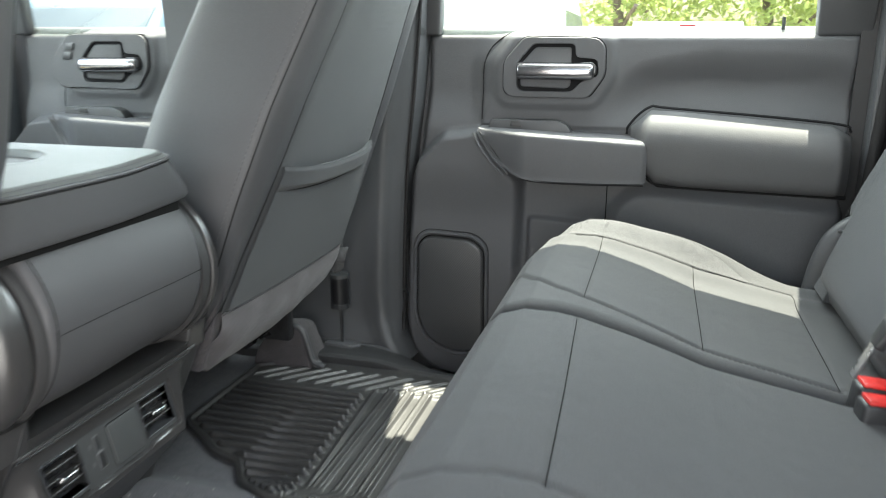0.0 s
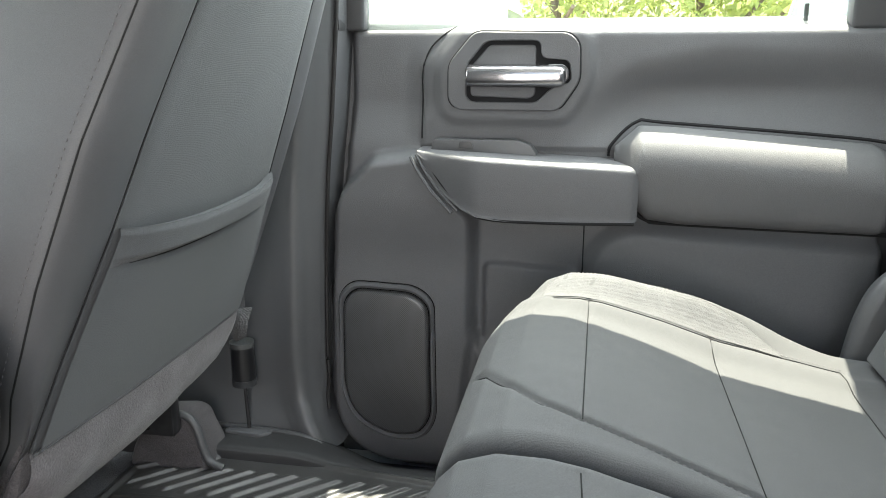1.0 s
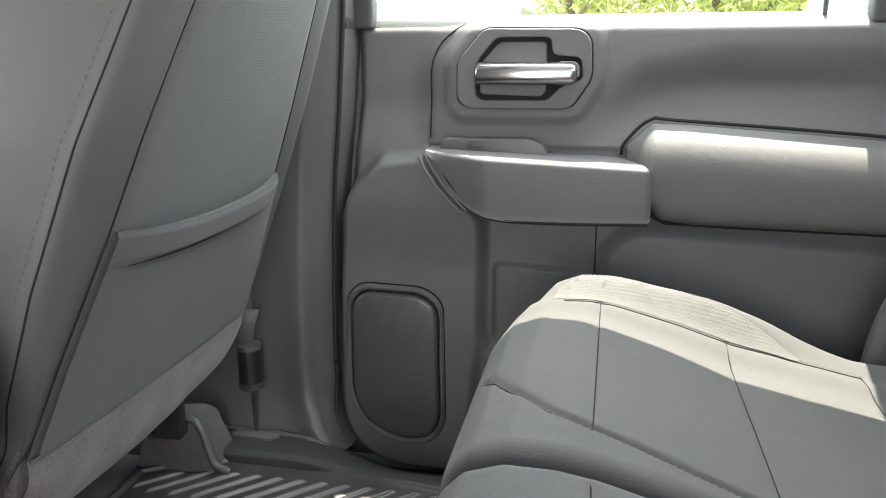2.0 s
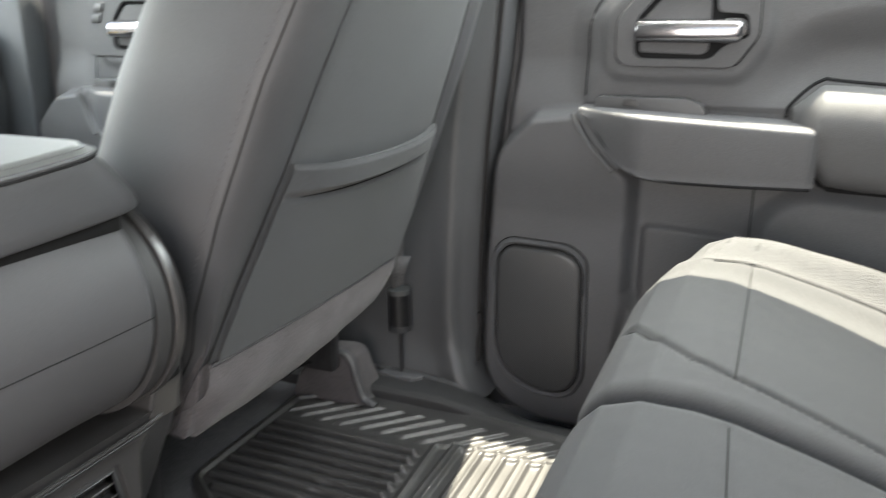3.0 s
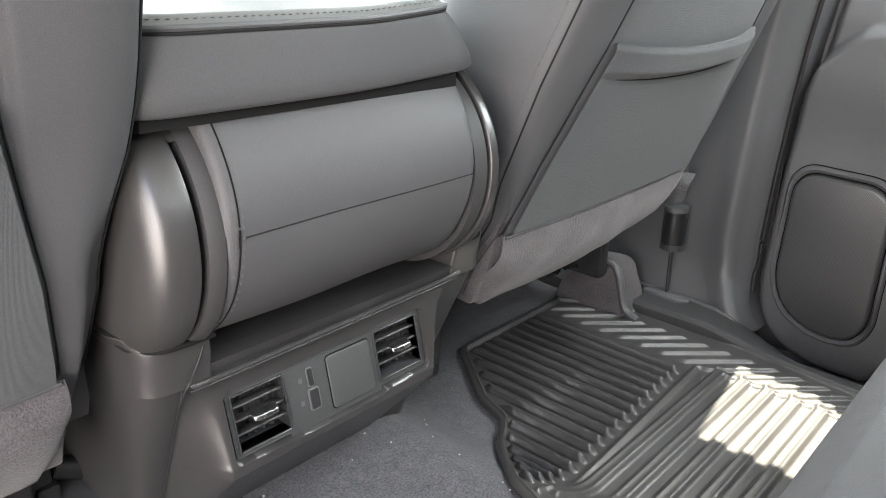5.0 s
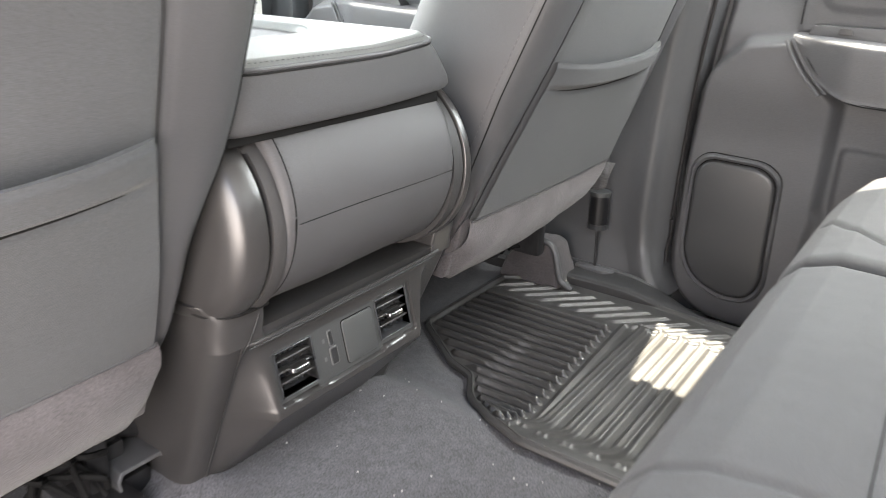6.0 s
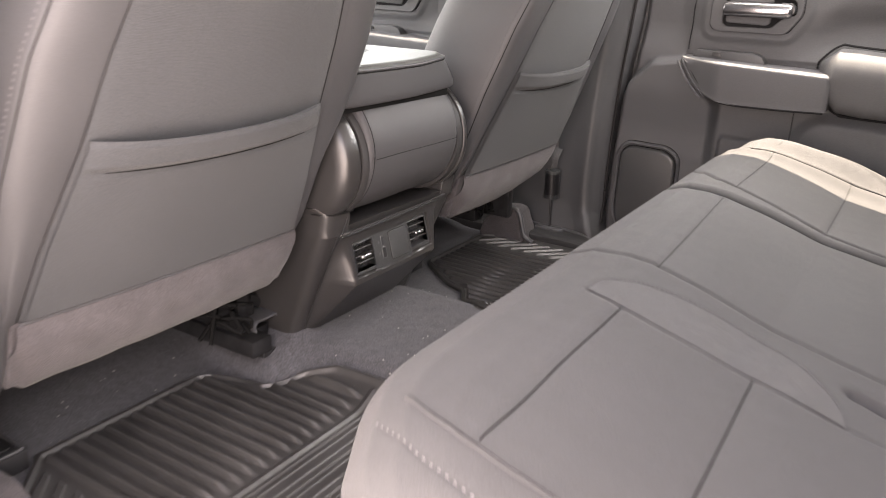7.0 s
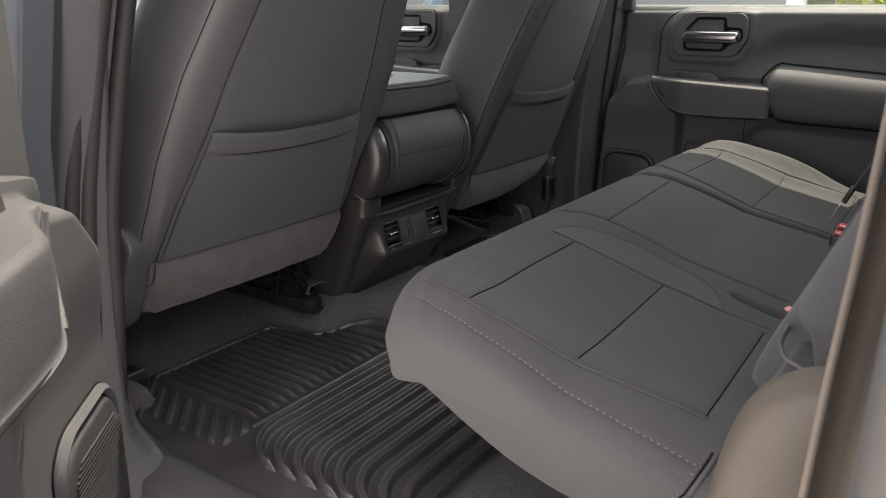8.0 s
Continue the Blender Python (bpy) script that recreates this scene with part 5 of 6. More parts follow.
    part("motor", join(disc_rod((x0 - 0.13 - mo, y0 + 0.15, 0.12), (x0 - 0.13 - mo, y0 + 0.215, 0.12), 0.022, 14, 0.003), box((x0 - 0.19 - mo, y0 + 0.17, 0.085), (x0 - 0.12 - mo, y0 + 0.235, 0.13), 0.004)), GREASY, t)
    wires = []
    rnd = random.Random(int(y0 * 100) + 3)
    for k in range(5):
        pts = [(x0 - 0.09 - mo + rnd.uniform(-0.03, 0.02), y0 + 0.12 + 0.02 * j + rnd.uniform(-0.008, 0.008), 0.11 + rnd.uniform(-0.03, 0.04)) for j in range(5)]
        wires.append(tube(smooth_line(pts, 6), 0.0035, 6))
    part("wiring", join(*wires), SEAM, t, "black wiring under the seat")
    return t


front_seat(0.435, 0.0, 0.40, "grey front passenger seat seen from behind, map pocket")
front_seat(-0.435, -0.034, 0.47, "grey reclined driver's seat seen from behind, map pocket")


def rail_cover(x, y, z, label):
    """An open-ended U of black plastic over a seat runner's end."""
    t = thing("rail_cover", (x, y, z), label, "seat rail cover", "seat rail covers")
    prof = [(-0.031, 0.0), (-0.030, 0.036), (-0.024, 0.042), (0.024, 0.042), (0.029, 0.036), (0.030, 0.0), (0.027, 0.0), (0.026, 0.034), (0.021, 0.0385), (-0.021, 0.0385), (-0.0265, 0.034), (-0.028, 0.0)]
    bm = prism([(y + a, z + 1.25 * b) for a, b in prof], "x", x - 0.06, x + 0.045, 0.0012, 2)
    for v in bm.verts:
        v.co.x -= 0.35 * max(v.co.z - z, 0) if v.co.x > x else 0.0
    part("tongue", prism(rounded([(x + 0.0, y - 0.030), (x + 0.048, y - 0.031), (x + 0.048, y + 0.030), (x + 0.0, y + 0.029)], 0.004), "z", z - 0.006, z + 0.003, 0.001), BLACK, t)
    part("cover", bm, PLASTIC, t)
    part("runner_end", box((x - 0.05, y - 0.018, z + 0.004), (x + 0.012, y + 0.018, z + 0.03), 0.003), GREASY, t)
    part("latch", join(box((x - 0.03, y - 0.02, z + 0.03), (x + 0.0, y + 0.0, z + 0.07), 0.004), disc_rod((x - 0.02, y + 0.0, z + 0.075), (x - 0.02, y + 0.03, z + 0.06), 0.011, 12, 0.002)), GREASY, t)


rail_cover(-0.148, -0.197, 0.040, "black plastic cover on the end of a seat rail")


def runner_block(x, y, label, wd=0.05, inner=-1, tall=1.0):
    """A carpeted wedge over the outer runner's end, edged with plastic on its cabin side."""
    t = thing("runner_block", (x, y, 0), label, "seat rail cover")
    prof = rounded([(x - 0.085, 0.0), (x - 0.068, 0.05), (x - 0.036, 0.085), (x + 0.010, 0.090), (x + 0.028, 0.082), (x + 0.040, 0.045), (x + 0.050, 0.0)], 0.016, 5)
    bm = prism(prof, "y", y - wd, y + wd, 0.012, 3)
    for v in bm.verts:
        v.co.y -= 0.12 * (v.co.z - 0.04) * (v.co.y - y) / wd
        v.co.z *= tall
        v.co.x += 0.003 * noise.noise((v.co.x * 25, v.co.y * 25, v.co.z * 25))
    part("hump", bm, FELT, t)
    if inner > 0:
        return
    yi = y + inner * (wd + 0.001)
    edge = [(x - 0.03, yi, 0.086), (x - 0.005, yi, 0.092), (x + 0.018, yi, 0.091), (x + 0.032, yi, 0.075), (x + 0.042, yi, 0.045), (x + 0.052, yi, 0.022), (x + 0.075, yi, 0.012)]
    part("cap", tube(smooth_line([(a, b - inner * 0.006 * c / 0.09, c) for a, b, c in edge], 6), 0.0065, 10), PLASTIC, t, "dark plastic edge")


runner_block(-0.112, 0.684, "carpeted cover over the outer end of a seat rail", 0.036)
runner_block(-0.135, -0.662, "carpeted cover over a seat rail near the open door", 0.03, 1, 0.42)
anchor = thing("rail_end", (-0.165, -0.63, 0.05), "small black bracket at the end of a seat rail", "bracket")
part("clip", box((-0.238, -0.642, 0.0), (-0.172, -0.588, 0.030), 0.004), BLACK, anchor)
part("slot_rim", tube([(a, b, 0.031) for a, b in rounded([(-0.236, -0.638), (-0.236, -0.592), (-0.176, -0.592), (-0.176, -0.638)], 0.006) + [(-0.236, -0.632)]], 0.0028, 6), PLASTIC, anchor, "thin grey rim of the bracket")
part("slot", box((-0.222, -0.628, 0.026), (-0.19, -0.602, 0.0325), 0.002), GREASY, anchor, "bare steel slot")

# ---- centre console ----
con = thing("centre_console", (-0.1, 0, 0.05), "dark plastic centre console with rear air vents and padded lid", "console")


def post_x(z):
    """How far back the console's corner posts reach: they lean forward to the floor."""
    return 0.002 - 0.42 * max(0.262 - z, 0.0)


def vent_x(z):
    """The vent panel's plane, tipped to face up a little."""
    return -0.008 + 0.25 * (0.222 - z)


rows = []
for z in (0.03, 0.06, 0.10, 0.14, 0.18, 0.22, 0.245, 0.256, 0.262):
    xr, lo, hi = post_x(z), -0.172 - 0.011 * float(ease(z, 0.03, 0.26)), 0.178 + 0.012 * float(ease(z, 0.03, 0.26))
    poly = rounded([(-0.8, lo), (xr, lo), (xr, hi), (-0.8, hi)], [0.01, 0.024, 0.018, 0.01], 7)
    rows.append([(x, y, z) for x, y in poly])
body = part("base", grid(rows, close_v=True, cap=True), CONSOLE, con, angle=50)
# the housing swells out of the base round the vents, and is cut back under its lip
zs, ys = np.concatenate([np.linspace(0.05, 0.14, 14), np.linspace(0.142, 0.252, 70)]), np.linspace(-0.152, 0.146, 160)
plate_edge = rounded([(-0.1165, 0.169), (-0.05, 0.1665), (0.038, 0.1655), (0.046, 0.169), (0.1035, 0.1705), (0.1035, 0.2262), (-0.1165, 0.2245)], 0.005)
rows = []
for z in zs:
    base = post_x(z)
    lip = 0.0105 - 0.90 * max(0.157 - z, 0.0)
    out = min(vent_x(z) + 0.0035 + 0.0025 * float(np.exp(-(((z - 0.160) / 0.006) ** 2))), lip)
    out = base + (out - base) * (1 - float(ease(z, 0.232, 0.250)))
    w = ease(ys, -0.151, -0.121) * (1 - ease(ys, 0.108 + 0.3 * max(z - 0.162, 0), 0.126 + 0.3 * max(z - 0.162, 0)))
    x = base + 0.0008 + (np.maximum(out, base) - base) * w
    x = np.where((ys < -0.1505) | (ys > 0.1445), base - 0.004, x)
    sunk = ease(sd_poly(ys, np.full_like(ys, z), plate_edge), -0.001, 0.0015)
    rows.append([(float(a), float(b), z) for a, b in zip(x - 0.022 * sunk, ys)])
part("vent_housing", grid(rows), CONSOLE, con, "moulded dark housing round the rear vents", angle=50)
# the ledge under the roll has upright shoulders at both ends
for sg, outer, inner, r in ((-1, -0.183, -0.128, 0.024), (1, 0.190, 0.142, 0.018)):
    rows = []
    for z, dx in ((0.25, 0.0), (0.262, 0.0), (0.275, -0.0005), (0.285, -0.002), (0.291, -0.005), (0.296, -0.011), (0.298, -0.02)):
        xr, o, i = 0.0022 + dx + 0.25 * max(z - 0.262, 0.0), outer - sg * dx * 0.5, inner - sg * dx * 0.7
        poly = rounded([(-0.30, o), (xr, o), (xr, i), (-0.30, i)], [0.005, r, 0.004, 0.005], 7)
        rows.append([(x, y, z) for x, y in poly])
    part("shoulder", grid(rows, close_v=True, cap=True), CONSOLE, con, angle=50)
part("ledge_lip", tube(smooth_line([(-0.004, -0.150, 0.2490), (0.0025, -0.14, 0.2493), (0.0040, -0.12, 0.2497), (0.0040, 0.13, 0.2527), (0.0020, 0.148, 0.253)], 4), 0.0022, 8), CONSOLE, con, "raised edge of the ledge")
part("ledge_line", tube([(0.0025, -0.148, 0.2455), (0.0035, -0.12, 0.2460), (0.0035, 0.13, 0.2485), (0.0015, 0.150, 0.249)], 0.0012, 6), BLACK, con)
post = [(0.0045, -0.131, 0.292), (0.0050, -0.139, 0.272), (0.0040, -0.147, 0.256), (-0.0005, -0.1505, 0.245)] + [(post_x(z) + 0.0012, -0.1508 + 0.01 * (0.24 - z), z) for z in (0.22, 0.18, 0.14, 0.10, 0.06)]
part("post_line", tube(smooth_line(post, 5), 0.0009, 5), BLACK, con)


def tipped(bm):
    """Leans a piece that is built flat into the vent panel's plane."""
    for v in bm.verts:
        v.co.x += vent_x(v.co.z)
    return bm


# vent panel: a dark plate with two vents, two ports and a blank cover
plate = []
for lo, hi in (((-0.1155, 0.1695), (-0.1105, 0.2245)), ((-0.0615, 0.1665), (0.0435, 0.2250)), ((0.0970, 0.1710), (0.1030, 0.2262)), ((-0.111, 0.2195), (-0.061, 0.2248)), ((-0.111, 0.1695), (-0.061, 0.1745)), ((0.043, 0.2210), (0.0975, 0.2260)), ((0.043, 0.1705), (0.0975, 0.1765))):
    plate.append(prism([lo, (hi[0], lo[1]), hi, (lo[0], hi[1])], "x", -0.010, 0.0006))
part("vent_plate", tipped(join(*plate)), PLATE, con, "dark grey plate around vents and ports")


def vent(y0, y1, z0, z1):
    v = part("vent", tipped(box((-0.0215, y0 - 0.003, z0 - 0.003), (-0.0205, y1 + 0.003, z1 + 0.003))), GAP, con, "adjustable rear air vent")
    w = 0.0016
    wall = [box((-0.021, y0 - w, z0 - w), (0.0022, y0, z1 + w), 0.0006), box((-0.021, y1, z0 - w), (0.0022, y1 + w, z1 + w), 0.0006), box((-0.021, y0, z1), (0.0022, y1, z1 + w), 0.0006), box((-0.021, y0, z0 - w), (0.0022, y1, z0), 0.0006)]
    part("bezel", tipped(join(*wall)), GLOSS, v, "thin satin vent rim")
    for k in range(1, 4):
        z = z0 + (z1 - z0) * k / 4
        bm = box((-0.013, y0, z - 0.0009), (-0.001, y1, z + 0.0009), 0.0005)
        bmesh.ops.rotate(bm, cent=(-0.007, 0, z), matrix=Matrix.Rotation(radians(-10), 3, "Y"), verts=bm.verts)
        part("slat", tipped(bm), CONSOLE, v)
    for k in range(1, 6):
        y = y0 + (y1 - y0) * k / 6
        bm = box((-0.0195, y - 0.0008, z0), (-0.0135, y + 0.0008, z1))
        bmesh.ops.rotate(bm, cent=(-0.016, y, 0), matrix=Matrix.Rotation(radians(24), 3, "Z"), verts=bm.verts)
        part("vane", tipped(bm), GLOSS, v)
    zc, yc = (z0 + z1) / 2, (y0 + y1) / 2 + 0.004
    tab = prism(rounded([(-0.005, yc - 0.013), (0.004, yc - 0.013), (0.006, yc - 0.008), (0.006, yc + 0.010), (-0.005, yc + 0.013)], 0.002), "z", zc - 0.0022, zc + 0.0020, 0.0008)
    part("tab", tipped(tab), STEEL, v, "bright metal vent tab")


vent(-0.1105, -0.0615, 0.1745, 0.2195)
vent(0.0435, 0.0970, 0.1768, 0.2210)
for y, z, a, b, lab in ((-0.0335, 0.2080, 0.0036, 0.0088, "small pale charging port"), (-0.0325, 0.1885, 0.0062, 0.0098, "pale rectangular charging port")):
    rim = rounded([(y - a, z - b), (y + a, z - b), (y + a, z + b), (y - a, z + b)], 0.0026, 4)
    port = part("usb_port", tipped(prism(rim, "x", -0.004, 0.0012, 0.0004)), USB_WHITE, con, lab)
    part("socket", tipped(prism(rounded([(y - a * 0.72, z - b * 0.84), (y + a * 0.72, z - b * 0.84), (y + a * 0.72, z + b * 0.84), (y - a * 0.72, z + b * 0.84)], 0.0014, 3), "x", -0.003, 0.0016)), BLACK, port)
    part("mark", tipped(box((0.0004, y - a - 0.0085, z - 0.0022), (0.0008, y - a - 0.0050, z + 0.0022))), USB_WHITE, con, "tiny printed port symbol")
part("cover_gap", tipped(prism(rounded([(-0.0155, 0.1708), (0.0365, 0.1708), (0.0365, 0.2198), (-0.0155, 0.2198)], 0.005), "x", -0.004, 0.0009)), GAP, con)
part("cover", tipped(prism(rounded([(-0.0145, 0.1718), (0.0355, 0.1718), (0.0355, 0.2188), (-0.0145, 0.2188)], 0.004), "x", -0.004, 0.0024, 0.0008)), COVER, con, "plain grey blanking cover")
# padded roll: the folded middle seat
CX, CZ = -0.056, 0.379


def roll_swell(y, a):
    """Soft unevenness of the roll's padding."""
    return 0.0014 * noise.noise((y * 10, a * 2, 0))


def round_roll(y, a, r):
    rr = r + roll_swell(y, a)
    return (CX + rr * math.cos(a), y, CZ + rr * math.sin(a))


rows = []
for y in np.concatenate([[-0.1385, -0.138, -0.1365, -0.134], np.linspace(-0.131, 0.1, 44), [0.106, 0.110, 0.1125]]):
    d = min(y + 0.1385, 0.1125 - y)
    r = 0.1085 - 0.007 * (1 - math.sqrt(max(0.0, 1 - (1 - min(d / 0.009, 1)) ** 2)))
    ring = []
    for a in np.linspace(radians(-115), radians(115), 90):
        rr = r - 0.0022 * math.exp(-(((a + 0.045) * 0.11 / 0.002) ** 2)) + roll_swell(y, a)
        ring.append((CX + rr * math.cos(a), y, CZ + rr * math.sin(a)))
    rows.append(ring)
roll = part("roll", grid(rows, cap=True), ROLL, con, "padded grey roll with stitched ends", angle=60)
turn = np.linspace(radians(-80), radians(62), 70)
for y in (-0.1322, -0.1262):
    part("stitching", stitches([round_roll(y, a, 0.1083) for a in turn], 0.0046, 0.0026, 0.0009), ROLL_THREAD, roll, "coarse seam stitching", kind="stuff")
part("end_seam", tube([round_roll(-0.1292, a, 0.1081) for a in turn], 0.0009, 5), SEAM, roll)
part("roll_seam", tube([round_roll(y, -0.045, 0.1079) for y in np.linspace(-0.126, 0.108, 40)], 0.0006, 5), SEAM_SOFT, roll)
part("stitching", stitches([round_roll(y, -0.058, 0.1084) for y in np.linspace(-0.126, 0.108, 40)], 0.004, 0.003, 0.0004), ROLL_THREAD, roll, "fine seam stitching", kind="stuff")


def drum(y0, y1, r0, r1, mat, name, label="", drop=0.011, start=-120, stop=120):
    rows = []
    for s in np.linspace(0, 1, 8):
        y = y0 + (y1 - y0) * s
        r = r0 + (r1 - r0) * s**2
        rows.append([(CX + 0.004 + r * math.cos(a), y, CZ - drop + r * math.sin(a)) for a in np.linspace(radians(start), radians(stop), 60)])
    return part(name, grid(rows, cap=True), mat, con, label, angle=50)


def end_cap(y, sgn, size, turn):
    """A drum that turns over a soft shoulder into a shallow domed side."""
    prof = [(0.0, 0.0965), (0.0006, 0.0985), (0.002, 0.0992), (0.010, 0.0992), (turn, 0.0975), (turn + 0.006, 0.0945), (turn + 0.011, 0.0885), (turn + 0.0145, 0.0805), (turn + 0.0165, 0.070), (turn + 0.018, 0.04)]
    rows = [[(CX + 0.003 + size * p[1] * math.cos(a), y + sgn * p[0], CZ - 0.012 + size * p[1] * math.sin(a)) for a in np.linspace(radians(-120), radians(120), 70)] for p in smooth_line(prof, 3)]
    part("end_cap", grid(rows, cap=True), CONSOLE, con, "dark plastic end cap with a turned edge", angle=50)


drum(-0.1380, -0.1492, 0.1015, 0.0985, COLLAR, "collar", "dark plastic collar")
drum(-0.1488, -0.1545, 0.088, 0.088, GAP, "gap")
drum(-0.1485, -0.1545, 0.0985, 0.0985, COLLAR, "collar", "dark plastic collar", start=44)
end_cap(-0.1538, -1, 1.0, 0.018)
drum(0.1122, 0.1300, 0.1030, 0.1020, COLLAR, "collar", "dark plastic collar")
drum(0.1296, 0.1350, 0.090, 0.090, GAP, "gap")
end_cap(0.1345, 1, 1.055, 0.010)
for sg, tip, near in ((-1, 0.1795, 0.129), (1, 0.186, 0.143)):
    line = [(-0.03, sg * (tip + 0.0035), 0.288), (-0.012, sg * (tip + 0.0025), 0.2885), (0.002, sg * (tip - 0.006), 0.289), (0.0085, sg * (tip - 0.016), 0.2895), (0.0098, sg * (near + 0.012), 0.2895), (0.0095, sg * near, 0.2895)]
    part("gap", tube(smooth_line(line, 5), 0.0026, 8), GAP, con)
part("core", box((-0.6, -0.18, 0.26), (-0.07, 0.18, 0.455), 0.02), BLACK, con)
# padded lid with a tray in its top
rim_pts = rounded([(0.044, -0.183), (0.047, -0.04), (0.040, 0.098), (-0.52, 0.098), (-0.52, -0.183)], [0.035, 0.3, 0.04, 0.01, 0.01], 8)
tray_line = rounded([(-0.44, -0.13), (-0.085, -0.13), (-0.07, 0.01), (-0.10, 0.04), (-0.44, 0.04)], 0.03)


def lid_rise(y):
    """The lid stands a little higher at the passenger's side."""
    return 0.006 * ease(y, -0.02, 0.11)


edge = np.array([p for a, b in zip(rim_pts, rim_pts[1:] + rim_pts[:1]) for p in np.linspace(a, b, max(2, int(math.dist(a, b) / 0.012)), endpoint=False)])
hub = np.array([-0.24, -0.03])
S = np.concatenate([np.linspace(0, 0.16, 14), np.linspace(0.18, 0.98, 46)])
Q = edge[None] + (hub - edge)[None] * S[:, None, None]
X, Y = Q[..., 0], Q[..., 1]
E = sd_poly(X, Y, rim_pts)
Z = 0.5145 - 0.006 * (1 - ease(E, 0, 0.012)) ** 2 - 0.0018 * np.exp(-(((E - 0.0058) / 0.0018) ** 2)) + lid_rise(Y)
tray = sd_poly(X, Y, tray_line)
Z -= 0.024 * ease(tray, -0.004, 0.010)
Z += 0.003 * np.exp(-((tray / 0.006) ** 2))
top = grid(np.stack([X, Y, Z], -1), close_v=True)
top.verts.ensure_lookup_table()
top.faces.new(top.verts[-len(edge):])
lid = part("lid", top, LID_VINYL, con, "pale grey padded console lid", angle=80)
rows = []
for inset, flare, z in ((0.0, 0.0, 0.5075), (-0.0005, 0.0, 0.505), (0.0, 0.17, 0.496), (0.0005, 0.36, 0.482), (0.001, 0.54, 0.468), (0.003, 0.62, 0.459), (0.0055, 0.63, 0.456), (0.010, 0.58, 0.4545)):
    rows.append([(x - inset if x > 0 else x, y * (1 + flare * (0.75 if y > 0 else 0.08)), z + 0.8 * float(lid_rise(y))) for x, y in rim_pts])
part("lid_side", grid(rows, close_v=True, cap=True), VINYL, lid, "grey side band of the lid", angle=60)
# black slab added to paint the shade in the slit under the lid
part("lid_gap_shade", prism([(min(x, 0.03), y * (1.2 if y > 0 else 1.0)) for x, y in rim_pts], "z", 0.447, 0.4575), GAP, lid)
near = [p for p in rim_pts if p[0] > -0.02]
part("lid_piping", tube([(x + 0.0004, y, 0.5074 + float(lid_rise(y))) for x, y in near], 0.0022, 8), VINYL, lid)
# a dark tube draws the piping's shade on the side band
part("piping_shadow", tube([(x + 0.0006, y, 0.5045 + float(lid_rise(y))) for x, y in near], 0.0013, 6), SEAM_SOFT, lid, "thin dark tube that paints the shade below the piping")
st = [(x - 0.0058, y, 0.5116 + float(lid_rise(y))) for x, y in rim_pts if x > 0]
part("stitching", stitches(smooth_line(st, 4), 0.0035, 0.0022, 0.0005, (0, 0, 0.0004)), THREAD_DARK, lid, "dark seam stitching", kind="stuff")

# ---- seat belt at the middle pillar ----
WEB_LIGHT = material("webbing_loop", (0.1, 0.098, 0.1), 0.25, grain=(300, 1.0), weave=900)
SLEEVE = material("sleeve_black", (0.010, 0.010, 0.011), 0.35, grain=(900, 0.2))
belt = thing("seat_belt", (-0.035, 0.745, 0.1), "dark front seat belt running to a cable anchor", "seat belt")
wb = []
for s in np.linspace(0, 1, 20):
    z = 0.21 + 0.75 * s
    y = 0.752 - 0.005 - 0.05 * s
    w = 0.014 + 0.010 * float(ease(s, 0.02, 0.25))
    wb.append([(-0.045 - 0.01 * s - w, y - 0.004 * math.sin(9 * s), z), (-0.045 - 0.01 * s, y - 0.006, z), (-0.045 - 0.01 * s + w, y, z)])
part("webbing", grid(wb), WEB, belt, "dark woven webbing")
rows = []
for q in np.linspace(0, 1, 12):
    w = 0.011 + 0.009 * q
    rows.append([(-0.041 + 0.004 * q + u * w, 0.738 - 0.006 * math.sin(3.1 * q) + 0.004 * abs(u), 0.186 + 0.055 * q + 0.006 * u * (1 - q)) for u in np.linspace(-1, 1, 7)])
part("loop", grid(rows), WEB_LIGHT, belt, "shiny folded webbing loop")
part("sleeve", disc_rod((-0.039, 0.742, 0.11), (-0.040, 0.742, 0.182), 0.0185, 18, 0.004), SLEEVE, belt, "black plastic anchor sleeve")
part("sleeve_ring", disc_rod((-0.039, 0.742, 0.110), (-0.039, 0.742, 0.120), 0.0195, 18, 0.002), GLOSS, belt)
part("sleeve_ring", disc_rod((-0.040, 0.742, 0.175), (-0.040, 0.742, 0.183), 0.0195, 18, 0.003), COVER, belt)
part("cable", tube([(-0.039, 0.742, 0.112), (-0.036, 0.742, 0.024)], 0.003, 8), GREASY, belt, "thin steel anchor cable")
# paler plastic here imitates the brightly lit ledge at the belt's foot
part("foot_plate", prism(rounded([(-0.075, 0.728), (-0.06, 0.760), (0.005, 0.764), (0.005, 0.735), (-0.01, 0.722)], 0.006), "z", 0.024, 0.033, 0.002), PANEL, belt)

# ---- dashboard beyond the seats ----
dash = thing("dashboard", (-1.15, 0, 0.4), "dark blue-grey dashboard with glove box and pale trim", "dashboard")
prof = rounded([(-1.42, 0.2), (-1.42, 0.62), (-1.15, 0.645), (-1.03, 0.62), (-1.005, 0.585), (-0.985, 0.56), (-0.965, 0.46), (-0.99, 0.33), (-1.10, 0.22)], 0.02)
part("body", prism(prof, "y", -0.80, 0.80, 0.0), DASH, dash)
part("trim_band", prism(rounded([(-1.0, 0.545), (-0.968, 0.55), (-0.948, 0.465), (-0.99, 0.455)], 0.006), "y", -0.1, 0.72, 0.004), DASH_LIGHT, dash, "pale decorative trim band")
part("trim_line", tube([(-0.967, -0.1, 0.553), (-0.967, 0.72, 0.553)], 0.004, 6), CHROME, dash, "thin chrome line")
